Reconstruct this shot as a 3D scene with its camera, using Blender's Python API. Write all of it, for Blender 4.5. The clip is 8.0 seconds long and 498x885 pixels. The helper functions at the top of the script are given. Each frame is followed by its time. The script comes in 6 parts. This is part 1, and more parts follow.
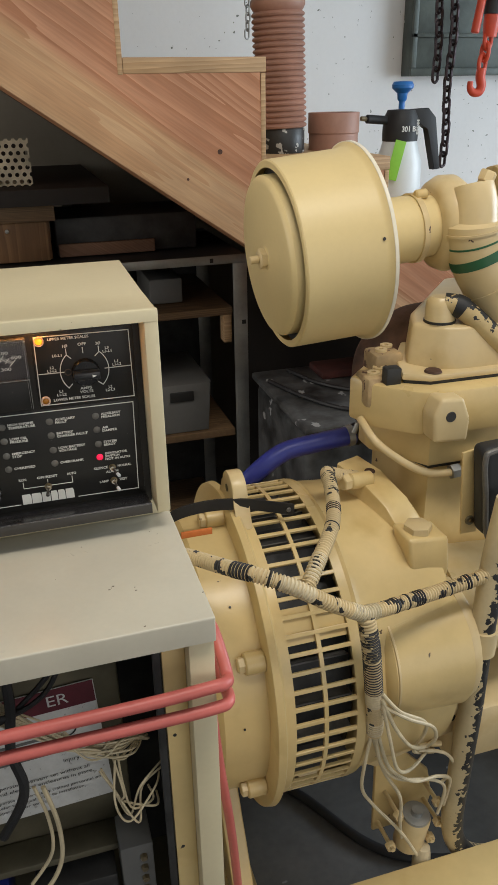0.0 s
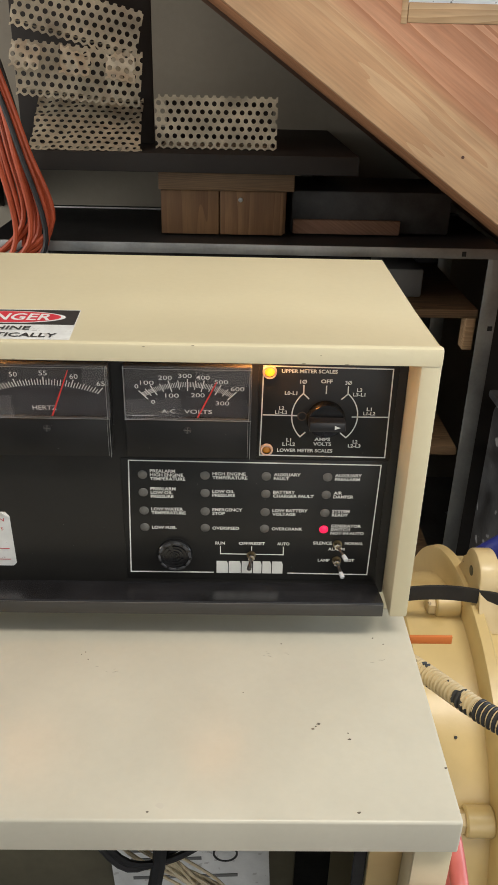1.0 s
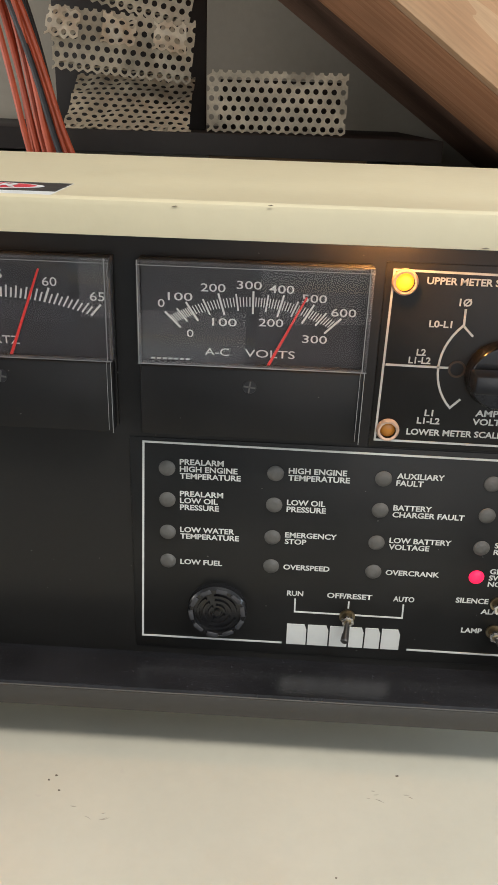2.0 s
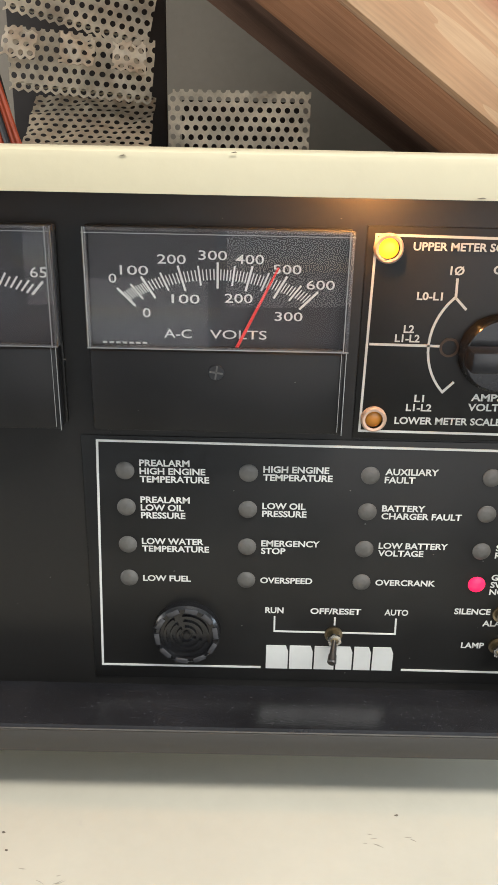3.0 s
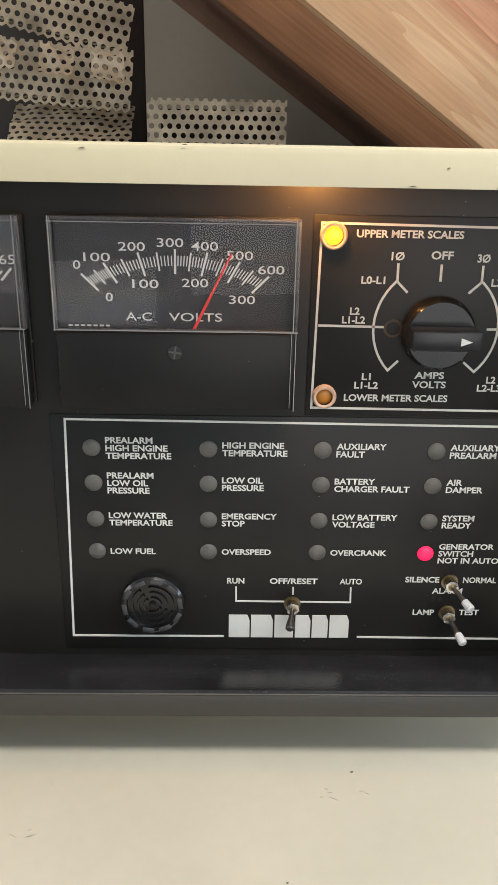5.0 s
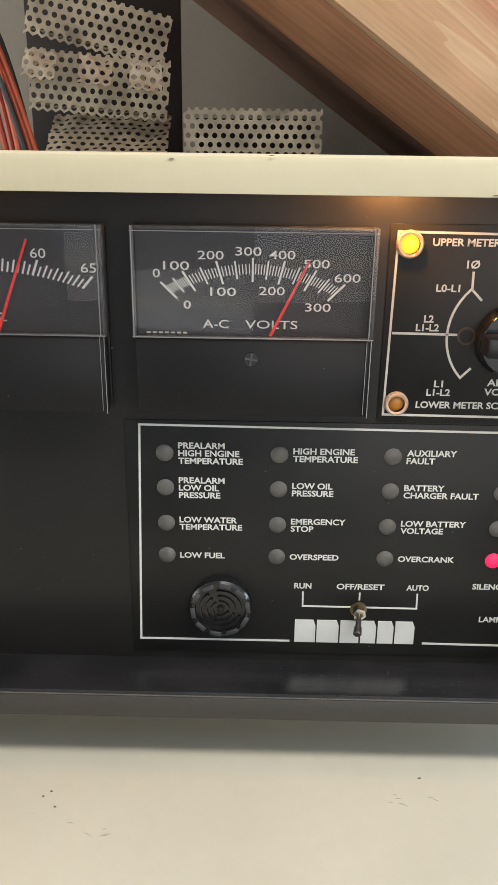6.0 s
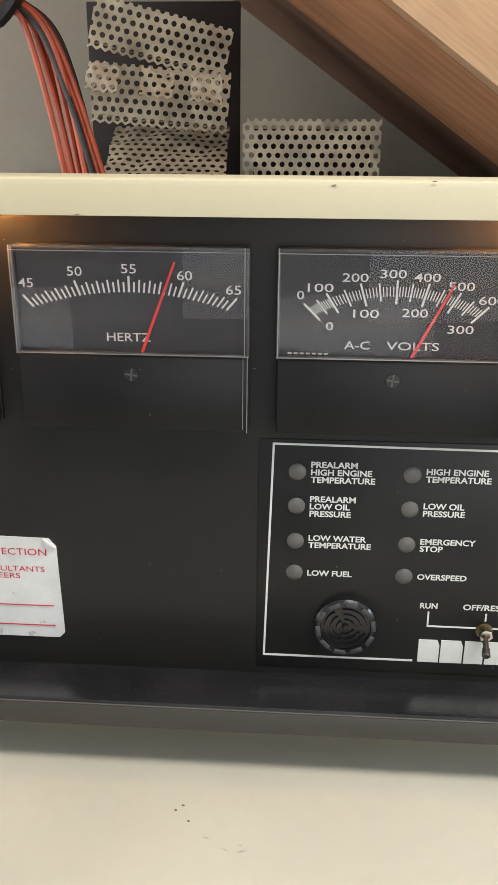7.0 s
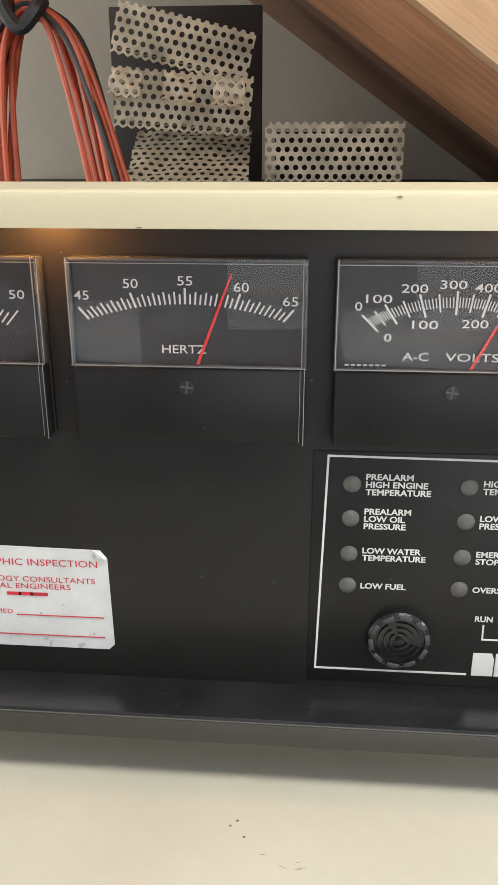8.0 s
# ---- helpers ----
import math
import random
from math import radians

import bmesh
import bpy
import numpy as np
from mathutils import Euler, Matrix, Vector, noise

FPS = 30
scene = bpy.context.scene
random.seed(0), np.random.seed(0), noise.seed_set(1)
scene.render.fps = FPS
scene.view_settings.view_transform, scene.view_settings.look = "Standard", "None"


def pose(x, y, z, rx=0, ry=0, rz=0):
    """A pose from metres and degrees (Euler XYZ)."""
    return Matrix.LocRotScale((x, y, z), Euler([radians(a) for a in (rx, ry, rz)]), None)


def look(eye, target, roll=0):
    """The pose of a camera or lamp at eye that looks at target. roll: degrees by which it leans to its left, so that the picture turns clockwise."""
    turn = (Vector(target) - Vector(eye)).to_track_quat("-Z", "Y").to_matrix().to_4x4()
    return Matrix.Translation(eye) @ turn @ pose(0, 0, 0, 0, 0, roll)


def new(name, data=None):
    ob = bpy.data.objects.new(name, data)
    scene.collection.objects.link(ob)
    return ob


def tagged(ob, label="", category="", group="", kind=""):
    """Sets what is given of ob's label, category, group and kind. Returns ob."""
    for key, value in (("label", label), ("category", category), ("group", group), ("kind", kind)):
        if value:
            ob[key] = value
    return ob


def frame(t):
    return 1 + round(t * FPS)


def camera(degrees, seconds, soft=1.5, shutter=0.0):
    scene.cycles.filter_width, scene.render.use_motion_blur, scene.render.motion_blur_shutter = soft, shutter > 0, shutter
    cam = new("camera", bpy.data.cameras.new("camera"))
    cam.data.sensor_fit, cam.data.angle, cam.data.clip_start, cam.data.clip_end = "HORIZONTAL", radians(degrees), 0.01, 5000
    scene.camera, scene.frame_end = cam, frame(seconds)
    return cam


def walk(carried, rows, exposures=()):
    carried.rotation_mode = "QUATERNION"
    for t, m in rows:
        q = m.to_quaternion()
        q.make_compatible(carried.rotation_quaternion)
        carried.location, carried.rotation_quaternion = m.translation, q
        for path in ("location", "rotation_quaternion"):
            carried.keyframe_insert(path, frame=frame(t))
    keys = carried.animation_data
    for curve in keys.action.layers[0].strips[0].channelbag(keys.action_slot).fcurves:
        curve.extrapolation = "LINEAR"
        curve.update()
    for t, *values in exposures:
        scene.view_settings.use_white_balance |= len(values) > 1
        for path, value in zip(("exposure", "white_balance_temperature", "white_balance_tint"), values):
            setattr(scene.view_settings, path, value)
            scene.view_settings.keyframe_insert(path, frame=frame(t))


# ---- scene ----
cam = camera(35.9, 8.0, soft=1.15)
PATH = [
    (0, (0.0295, 0.0074, 1.5033), (0.5561, 1.7770, 0.6594), -1.02),
    (0.2, (0.0151, 0.0648, 1.4953), (0.4458, 1.8535, 0.6375), -0.51),
    (0.5, (-0.0129, 0.1410, 1.4916), (0.2911, 1.9417, 0.6050), 0.84),
    (0.7, (-0.0154, 0.1958, 1.4877), (0.1865, 2.0068, 0.5930), 1.26),
    (1, (0.0151, 0.2785, 1.4814), (0.0523, 2.0934, 0.5729), 1.40),
    (1.2, (0.0373, 0.3511, 1.4585), (-0.0144, 2.1663, 0.5511), 1.50),
    (1.5, (0.0183, 0.4435, 1.4061), (-0.0550, 2.2725, 0.5284), 1.85),
    (1.7, (-0.0016, 0.4790, 1.3556), (-0.0761, 2.3213, 0.5063), 1.96),
    (2.8, (-0.0168, 0.5497, 1.3011), (-0.0329, 2.4417, 0.5658), 1.29),
    (3, (-0.0107, 0.5493, 1.2933), (-0.0070, 2.4424, 0.5605), 1.22),
    (3.5, (0.0106, 0.5436, 1.2859), (0.0501, 2.4349, 0.5495), 1.11),
    (4, (0.0230, 0.5445, 1.2789), (0.0863, 2.4383, 0.5507), 1.22),
    (4.5, (0.0118, 0.5354, 1.2847), (0.0666, 2.4318, 0.5626), 1.16),
    (4.7, (0.0058, 0.5302, 1.2862), (0.0550, 2.4290, 0.5699), 1.11),
    (5.8, (-0.0100, 0.5200, 1.2898), (-0.0146, 2.4260, 0.5911), 0.90),
    (6, (-0.0204, 0.5206, 1.2882), (-0.0424, 2.4284, 0.5949), 0.80),
    (6.5, (-0.0469, 0.5255, 1.2905), (-0.1090, 2.4331, 0.5989), 0.62),
    (7, (-0.0664, 0.5183, 1.2943), (-0.1789, 2.4284, 0.6160), 0.50),
    (7.5, (-0.0820, 0.5163, 1.2982), (-0.2143, 2.4283, 0.6292), 0.37),
    (8, (-0.0850, 0.5215, 1.2978), (-0.2357, 2.4302, 0.6233), 0.01),
]
walk(cam, [(t, look(eye, target, roll)) for t, eye, target, roll in PATH],
     exposures=[(0, -1.07, 6480, 10), (0.5, -0.88, 6480, 10), (1.0, -0.66, 6420, 10), (1.5, -0.68, 6230, 10), (3.0, -0.14, 6030, 10), (3.6, -0.23, 6080, 10), (4.5, -0.38, 6130, 10), (6.0, -0.36, 6130, 10), (8.0, -0.14, 6080, 10)])


# ---- world and light ----
world = bpy.data.worlds.new("sky")
scene.world = world
world.use_nodes = True
wn = world.node_tree.nodes
sky = wn.new("ShaderNodeTexSky")
sky.sky_type, sky.sun_disc, sky.sun_elevation, sky.sun_rotation = "NISHITA", False, radians(38), radians(150)
wn["Background"].inputs["Strength"].default_value = 0.12
world.node_tree.links.new(sky.outputs["Color"], wn["Background"].inputs["Color"])


def area_lamp(name, eye, target, sx, sy, power, colour):
    lamp = bpy.data.lights.new(name, "AREA")
    lamp.shape, lamp.size, lamp.size_y, lamp.energy, lamp.color = "RECTANGLE", sx, sy, power, colour
    ob = new(name, lamp)
    ob.matrix_world = look(eye, target)
    return ob


area_lamp("doorway_daylight", (1.3, -2.55, 1.35), (1.3, 0.0, 1.25), 2.7, 2.3, 42, (1.0, 0.96, 0.90))
# unseen overhead lamp, added to brighten table top and stairs; has no fixture
area_lamp("overhead_fill_lamp", (0.6, 0.25, 2.72), (0.6, 0.25, 0), 1.2, 0.3, 43, (1.0, 0.93, 0.82))
# unseen cool lamp on the east side, added to brighten the white wall
area_lamp("east_fill_lamp", (3.57, 0.85, 1.6), (1.0, 0.85, 1.6), 1.95, 1.15, 128, (0.76, 0.89, 1.0))
# unseen west lamp, added to brighten the underside of the stairs
area_lamp("west_fill_lamp", (-2.38, 1.3, 1.5), (0.0, 1.5, 1.4), 1.95, 1.15, 52, (1.0, 0.93, 0.84))
sun = bpy.data.lights.new("sun", "SUN")
sun.energy, sun.angle, sun.color = 2.0, radians(0.5), (1.0, 0.95, 0.88)
new("sun", sun).matrix_world = look((1.5, -6, 9), (2.2, -3.4, 0))


# ---- materials ----
def material(name, colour, rough=0.5, metal=0.0, vary=0.12, scale=6.0, fine=90.0, bump=0.15, chips=None, chip_at=0.72, chip_scale=40.0,
             coat=0.0, second=None, stain=None):
    m = bpy.data.materials.new(name)
    m.use_nodes = True
    n, l = m.node_tree.nodes, m.node_tree.links
    b = n["Principled BSDF"]
    co = n.new("ShaderNodeTexCoord")

    def noise_of(s, detail):
        t = n.new("ShaderNodeTexNoise")
        t.inputs["Scale"].default_value, t.inputs["Detail"].default_value = s, detail
        l.new(co.outputs["Object"], t.inputs["Vector"])
        return t

    def mixed(kind, factor, a, c):
        x = n.new("ShaderNodeMix")
        x.data_type, x.blend_type = "RGBA", kind
        for sock, v in ((x.inputs["Factor"], factor), (x.inputs["A"], a), (x.inputs["B"], c)):
            if hasattr(v, "default_value") or hasattr(v, "is_linked"):
                l.new(v, sock)
            else:
                sock.default_value = v
        return x.outputs["Result"]

    def ramp(src, lo, hi):
        r = n.new("ShaderNodeMapRange")
        r.inputs["From Min"].default_value, r.inputs["From Max"].default_value = lo, hi
        l.new(src, r.inputs["Value"])
        return r.outputs["Result"]

    big, small = noise_of(scale, 4), noise_of(fine, 6)
    low = tuple(c * (1 - vary * 1.6) for c in colour) + (1,)
    out = mixed("MIX", ramp(big.outputs["Fac"], 0.3, 0.7), low, (second or tuple(min(1, c * (1 + vary * 0.5)) for c in colour)) + (1,))
    out = mixed("MULTIPLY", 0.5, out, mixed("MIX", ramp(small.outputs["Fac"], 0.3, 0.7), (1 - vary,) * 3 + (1,), (1, 1, 1, 1)))
    if stain:
        blot = noise_of(scale * 1.9, 6)
        out = mixed("MIX", ramp(blot.outputs["Fac"], 0.55, 0.85), out, tuple(stain) + (1,))
    if chips:
        spots = noise_of(chip_scale, 3)
        out = mixed("MIX", ramp(spots.outputs["Fac"], chip_at, chip_at + 0.015), out, tuple(chips) + (1,))
    l.new(out, b.inputs["Base Color"])
    r = n.new("ShaderNodeMapRange")
    r.inputs["To Min"].default_value, r.inputs["To Max"].default_value = max(0.02, rough - 0.08), min(1, rough + 0.1)
    l.new(big.outputs["Fac"], r.inputs["Value"])
    l.new(r.outputs["Result"], b.inputs["Roughness"])
    b.inputs["Metallic"].default_value, b.inputs["Coat Weight"].default_value = metal, coat
    if bump:
        bp = n.new("ShaderNodeBump")
        bp.inputs["Strength"].default_value, bp.inputs["Distance"].default_value = bump, 0.002
        l.new(small.outputs["Fac"], bp.inputs["Height"])
        l.new(bp.outputs["Normal"], b.inputs["Normal"])
    return m


def wood(name, light, dark, slope=0.0, ring=26.0, rough=0.62, stretch=0.07, bend_by=0.13, sap=None):
    """Sawn timber with long grain; slope: degrees by which the grain falls towards +x; sap: paler colours below a line z = a - b x."""
    m = bpy.data.materials.new(name)
    m.use_nodes = True
    n, l = m.node_tree.nodes, m.node_tree.links
    b = n["Principled BSDF"]
    co, mp = n.new("ShaderNodeTexCoord"), n.new("ShaderNodeMapping")
    l.new(co.outputs["Object"], mp.inputs["Vector"])
    mp.inputs["Rotation"].default_value = (0, radians(-slope), 0)
    mp2 = n.new("ShaderNodeMapping")
    mp2.inputs["Scale"].default_value = (stretch, 1, 1)
    l.new(mp.outputs["Vector"], mp2.inputs["Vector"])
    bend = n.new("ShaderNodeTexNoise")
    bend.inputs["Scale"].default_value, bend.inputs["Detail"].default_value = 9, 3
    l.new(mp2.outputs["Vector"], bend.inputs["Vector"])
    add = n.new("ShaderNodeVectorMath")
    add.operation = "MULTIPLY_ADD"
    add.inputs[1].default_value = (bend_by, bend_by, bend_by)
    l.new(bend.outputs["Color"], add.inputs[0])
    l.new(mp2.outputs["Vector"], add.inputs[2])
    wave = n.new("ShaderNodeTexWave")
    wave.bands_direction = "Z"
    wave.wave_profile = "SAW"
    wave.inputs["Scale"].default_value, wave.inputs["Distortion"].default_value, wave.inputs["Detail"].default_value = ring, 1.5, 3
    l.new(add.outputs["Vector"], wave.inputs["Vector"])
    fib = n.new("ShaderNodeTexNoise")
    fib.inputs["Scale"].default_value, fib.inputs["Detail"].default_value = 220, 4
    l.new(mp2.outputs["Vector"], fib.inputs["Vector"])
    blot = n.new("ShaderNodeTexNoise")
    blot.inputs["Scale"].default_value = 5
    l.new(co.outputs["Object"], blot.inputs["Vector"])
    x = n.new("ShaderNodeMix")
    x.data_type = "RGBA"
    l.new(wave.outputs["Fac"], x.inputs["Factor"])
    x.inputs["A"].default_value, x.inputs["B"].default_value = (*light, 1), (*dark, 1)
    if sap:
        pale, pale_dark, line, fall = sap
        across = n.new("ShaderNodeVectorMath")
        across.operation = "DOT_PRODUCT"
        across.inputs[1].default_value = (fall, 0, 1)
        l.new(co.outputs["Object"], across.inputs[0])
        waver = n.new("ShaderNodeMath")
        waver.operation = "MULTIPLY_ADD"
        waver.inputs[1].default_value = 0.05
        l.new(bend.outputs["Fac"], waver.inputs[0])
        l.new(across.outputs["Value"], waver.inputs[2])
        heart = n.new("ShaderNodeMapRange")
        heart.inputs["From Min"].default_value, heart.inputs["From Max"].default_value = line + 0.012, line + 0.042
        l.new(waver.outputs["Value"], heart.inputs["Value"])
        for end, colour in (("A", pale), ("B", pale_dark)):
            tone = n.new("ShaderNodeMix")
            tone.data_type = "RGBA"
            l.new(heart.outputs["Result"], tone.inputs["Factor"])
            tone.inputs["A"].default_value = (*colour, 1)
            tone.inputs["B"].default_value = x.inputs[end].default_value
            l.new(tone.outputs["Result"], x.inputs[end])
    y = n.new("ShaderNodeMix")
    y.data_type, y.blend_type = "RGBA", "MULTIPLY"
    y.inputs["Factor"].default_value = 0.45
    l.new(x.outputs["Result"], y.inputs["A"])
    l.new(fib.outputs["Fac"], y.inputs["B"])
    z = n.new("ShaderNodeMix")
    z.data_type, z.blend_type = "RGBA", "OVERLAY"
    z.inputs["Factor"].default_value = 0.35
    l.new(y.outputs["Result"], z.inputs["A"])
    l.new(blot.outputs["Fac"], z.inputs["B"])
    l.new(z.outputs["Result"], b.inputs["Base Color"])
    b.inputs["Roughness"].default_value = rough
    bp = n.new("ShaderNodeBump")
    bp.inputs["Strength"].default_value, bp.inputs["Distance"].default_value = 0.25, 0.001
    l.new(fib.outputs["Fac"], bp.inputs["Height"])
    l.new(bp.outputs["Normal"], b.inputs["Normal"])
    return m


def glow(name, colour, strength, base=(0.8, 0.4, 0.1)):
    m = material(name, base, 0.25, 0, 0.05, bump=0)
    b = m.node_tree.nodes["Principled BSDF"]
    b.inputs["Emission Color"].default_value, b.inputs["Emission Strength"].default_value = (*colour, 1), strength
    return m


def clear(name, tint=(1, 1, 1), rough=0.0):
    m = bpy.data.materials.new(name)
    m.use_nodes = True
    b = m.node_tree.nodes["Principled BSDF"]
    b.inputs["Base Color"].default_value, b.inputs["Roughness"].default_value = (*tint, 1), rough
    b.inputs["Transmission Weight"].default_value, b.inputs["IOR"].default_value = 1.0, 1.33
    return m


CREAM = material("cream_paint", (0.66, 0.58, 0.385), 0.42, 0, 0.05, 5, 160, 0.06, chips=(0.09, 0.07, 0.05), chip_at=0.80, chip_scale=55)
TABLE = material("worn_cream_paint", (0.528, 0.492, 0.398), 0.30, 0, 0.06, 9, 160, 0.05, chips=(0.50, 0.46, 0.38), chip_at=0.73, chip_scale=48)
GEN = material("yellowed_cream_paint", (0.68, 0.51, 0.235), 0.30, 0, 0.09, 7, 60, 0.12, chips=(0.10, 0.06, 0.03), chip_at=0.735, chip_scale=48, stain=(0.50, 0.335, 0.12))
GENPALE = material("pale_cream_paint", (0.68, 0.53, 0.29), 0.30, 0, 0.09, 8, 60, 0.12, chips=(0.10, 0.06, 0.04), chip_at=0.725, chip_scale=44, stain=(0.52, 0.365, 0.15))
CANISTER = material("smooth_cream_paint", (0.72, 0.565, 0.28), 0.42, 0, 0.05, 4, 120, 0.03, chips=(0.30, 0.22, 0.12), chip_at=0.79, chip_scale=40)
BLACK = material("black_panel_lacquer", (0.0205, 0.0194, 0.018), 0.32, 0, 0.15, 9, 400, 0.02, chips=(0.22, 0.22, 0.22), chip_at=0.815, chip_scale=230)
SATIN = material("black_satin_plastic", (0.0172, 0.0168, 0.016), 0.36, 0, 0.15, 30, 900, 0.02, chips=(0.2, 0.2, 0.2), chip_at=0.81, chip_scale=330)
LEDGE = material("dusty_black_enamel", (0.024, 0.024, 0.027), 0.22, 0, 0.3, 20, 900, 0.10, chips=(0.075, 0.075, 0.085), chip_at=0.69, chip_scale=900)
# brownish grey enamel; the table's reflection is put into its colour
LEDGEFACE = material("brownish_enamel_with_reflection", (0.046, 0.042, 0.037), 0.45, 0, 0.10, 12, 500, 0.03)
COVER = material("black_moulded_plastic", (0.0128, 0.0124, 0.0124), 0.42, 0, 0.15, 30, 900, 0.02, chips=(0.2, 0.2, 0.2), chip_at=0.80, chip_scale=300)
for m in (COVER, BLACK, SATIN):
    m.node_tree.nodes["Principled BSDF"].inputs["Specular IOR Level"].default_value = 0.30
GRIP = material("worn_black_grip", (0.020, 0.020, 0.022), 0.30, 0, 0.2, 60, 500, 0.05)
RINGBROWN = material("dull_brown_ring", (0.075, 0.042, 0.022), 0.5, 0, 0.2, 90, 500, 0)
DIAL = material("black_dial", (0.025, 0.0228, 0.0256), 0.55, 0, 0.1, 30, 400, 0)
GLOSS = material("glossy_black_plastic", (0.014, 0.014, 0.015), 0.15, 0, 0.1, 60, 500, 0)
WHITE = material("white_print", (0.72, 0.72, 0.68), 0.5, 0, 0.05, 60, 500, 0)
RED = material("red_needle", (0.75, 0.03, 0.02), 0.4, 0, 0.02, 60, 500, 0)
AMBERLIT = glow("lit_amber_lens", (1.0, 0.48, 0.02), 2.0, (0.8, 0.40, 0.02))
AMBER = material("amber_lens", (0.62, 0.24, 0.03), 0.2, 0, 0.1, 60, 500, 0)
COLLAR = material("pale_lamp_collar", (0.75, 0.52, 0.38), 0.45, 0, 0.06, 60, 500, 0)
LENS = material("grey_lens", (0.12, 0.115, 0.105), 0.35, 0, 0.12, 200, 900, 0.1)
REDLIT = glow("lit_red_lens", (1.0, 0.008, 0.07), 1.5, (0.8, 0.02, 0.08))
BULB = glow("warm_bulb", (1.0, 0.42, 0.10), 1000.0)
LEVER = material("darkened_steel", (0.16, 0.15, 0.14), 0.3, 0.9, 0.2, 60, 300, 0.05)
PALETIP = material("pale_lever_plastic", (0.60, 0.63, 0.66), 0.3, 0, 0.06, 60, 300, 0)
HORNRIM = material("shiny_grey_black_plastic", (0.055, 0.055, 0.06), 0.22, 0, 0.1, 60, 500, 0)
CHROME = material("dull_chrome", (0.72, 0.70, 0.66), 0.22, 1.0, 0.1, 60, 300, 0.05)
BRASS = material("tarnished_brass", (0.34, 0.28, 0.18), 0.35, 1.0, 0.2, 60, 300, 0.1)
ACRYLIC = clear("clear_acrylic")
EDGE = material("acrylic_edge", (0.10, 0.10, 0.105), 0.15, 0, 0.2, 60, 300, 0.1)
CHIP = material("dark_paint_chip", (0.22, 0.18, 0.12), 0.6, 0, 0.3, 200, 900, 0.1)
# shade inside the enclosure and the lifting eye is put into this cream
SHADECREAM = material("shade_toned_cream_paint", (0.12, 0.105, 0.065), 0.6, 0, 0.25, 12, 90, 0.2)
PAPER = material("soiled_white_paper", (0.70, 0.70, 0.68), 0.55, 0, 0.10, 40, 300, 0.05, chips=(0.45, 0.44, 0.42), chip_at=0.66, chip_scale=120)
REDINK = material("red_ink", (0.62, 0.03, 0.05), 0.5, 0, 0.1, 90, 500, 0)
MAROON = material("dull_maroon_ink", (0.12, 0.013, 0.025), 0.6, 0, 0.2, 40, 300, 0)
BLACKINK = material("black_ink", (0.02, 0.02, 0.02), 0.5, 0, 0.1, 90, 500, 0)
FIR = wood("reddish_fir", (0.64, 0.325, 0.185), (0.46, 0.195, 0.095), 34.6, 9, stretch=0.05, bend_by=0.42, sap=((0.69, 0.435, 0.245), (0.60, 0.345, 0.18), 1.684, 0.6869))
TREAD = wood("tread_pine", (0.64, 0.43, 0.24), (0.46, 0.28, 0.14), 0, 30)
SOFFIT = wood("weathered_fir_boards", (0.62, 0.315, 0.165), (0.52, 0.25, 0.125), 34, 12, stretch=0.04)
# shade deep under the stairs is put into this darker brown
SHADEBROWN = wood("shade_brown_wood", (0.26, 0.155, 0.105), (0.21, 0.12, 0.08), 33, 30)
for m in (SOFFIT, SHADEBROWN):
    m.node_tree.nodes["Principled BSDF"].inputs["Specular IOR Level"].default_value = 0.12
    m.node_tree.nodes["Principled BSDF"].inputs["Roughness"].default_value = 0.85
OLDWOOD = wood("old_wooden_box", (0.28, 0.155, 0.068), (0.19, 0.095, 0.040), 90, 8, bend_by=0.40)
PLY = wood("plywood_edge", (0.29, 0.18, 0.09), (0.16, 0.10, 0.055), 0, 60)
WALL = material("white_wall_paint", (0.80, 0.81, 0.82), 0.7, 0, 0.04, 2.5, 60, 0.2, chips=(0.20, 0.22, 0.20), chip_at=0.685, chip_scale=58)
# grey for the wall under the stairs, with their shade put into it
GREYSHADEWALL = material("grey_wall_with_stair_shade", (0.335, 0.305, 0.245), 0.7, 0, 0.10, 2.5, 60, 0.25)
CEIL = material("ceiling_paint", (0.75, 0.75, 0.72), 0.8, 0, 0.05)
CONCRETE = material("stained_concrete", (0.145, 0.143, 0.138), 0.6, 0, 0.35, 3, 50, 0.4, chips=(0.30, 0.31, 0.32), chip_at=0.70, chip_scale=14)
# dark shelf colour, also used on sheets that stand in for shade
SHELFANDSHADE = material("dark_shelf_and_shade", (0.034, 0.030, 0.027), 0.8, 0, 0.2)
STEEL = material("galvanised_steel", (0.42, 0.43, 0.42), 0.45, 0.7, 0.18, 12, 120, 0.15)
PERF = material("perforated_zinc", (0.70, 0.63, 0.47), 0.45, 0.1, 0.30, 14, 160, 0.2)
# lighter copy of the zinc; light falling on the flaps is in its colour
PERFLIT = material("lit_torn_zinc", (0.90, 0.84, 0.66), 0.40, 0.1, 0.15, 30, 160, 0.2)
ORANGE = material("orange_cord", (0.50, 0.085, 0.03), 0.5, 0, 0.15, 30, 200, 0.1)
RUBBER = material("black_rubber", (0.018, 0.018, 0.02), 0.55, 0, 0.2, 30, 200, 0.15)
PINKHOSE = material("faded_red_hose", (0.56, 0.13, 0.11), 0.42, 0, 0.12, 16, 160, 0.1)
BLUEHOSE = material("blue_silicone_hose", (0.03, 0.042, 0.29), 0.4, 0, 0.15, 14, 160, 0.1)
RUST = material("rusted_cast_iron", (0.09, 0.05, 0.035), 0.8, 0.1, 0.4, 14, 90, 0.7, second=(0.16, 0.08, 0.05))
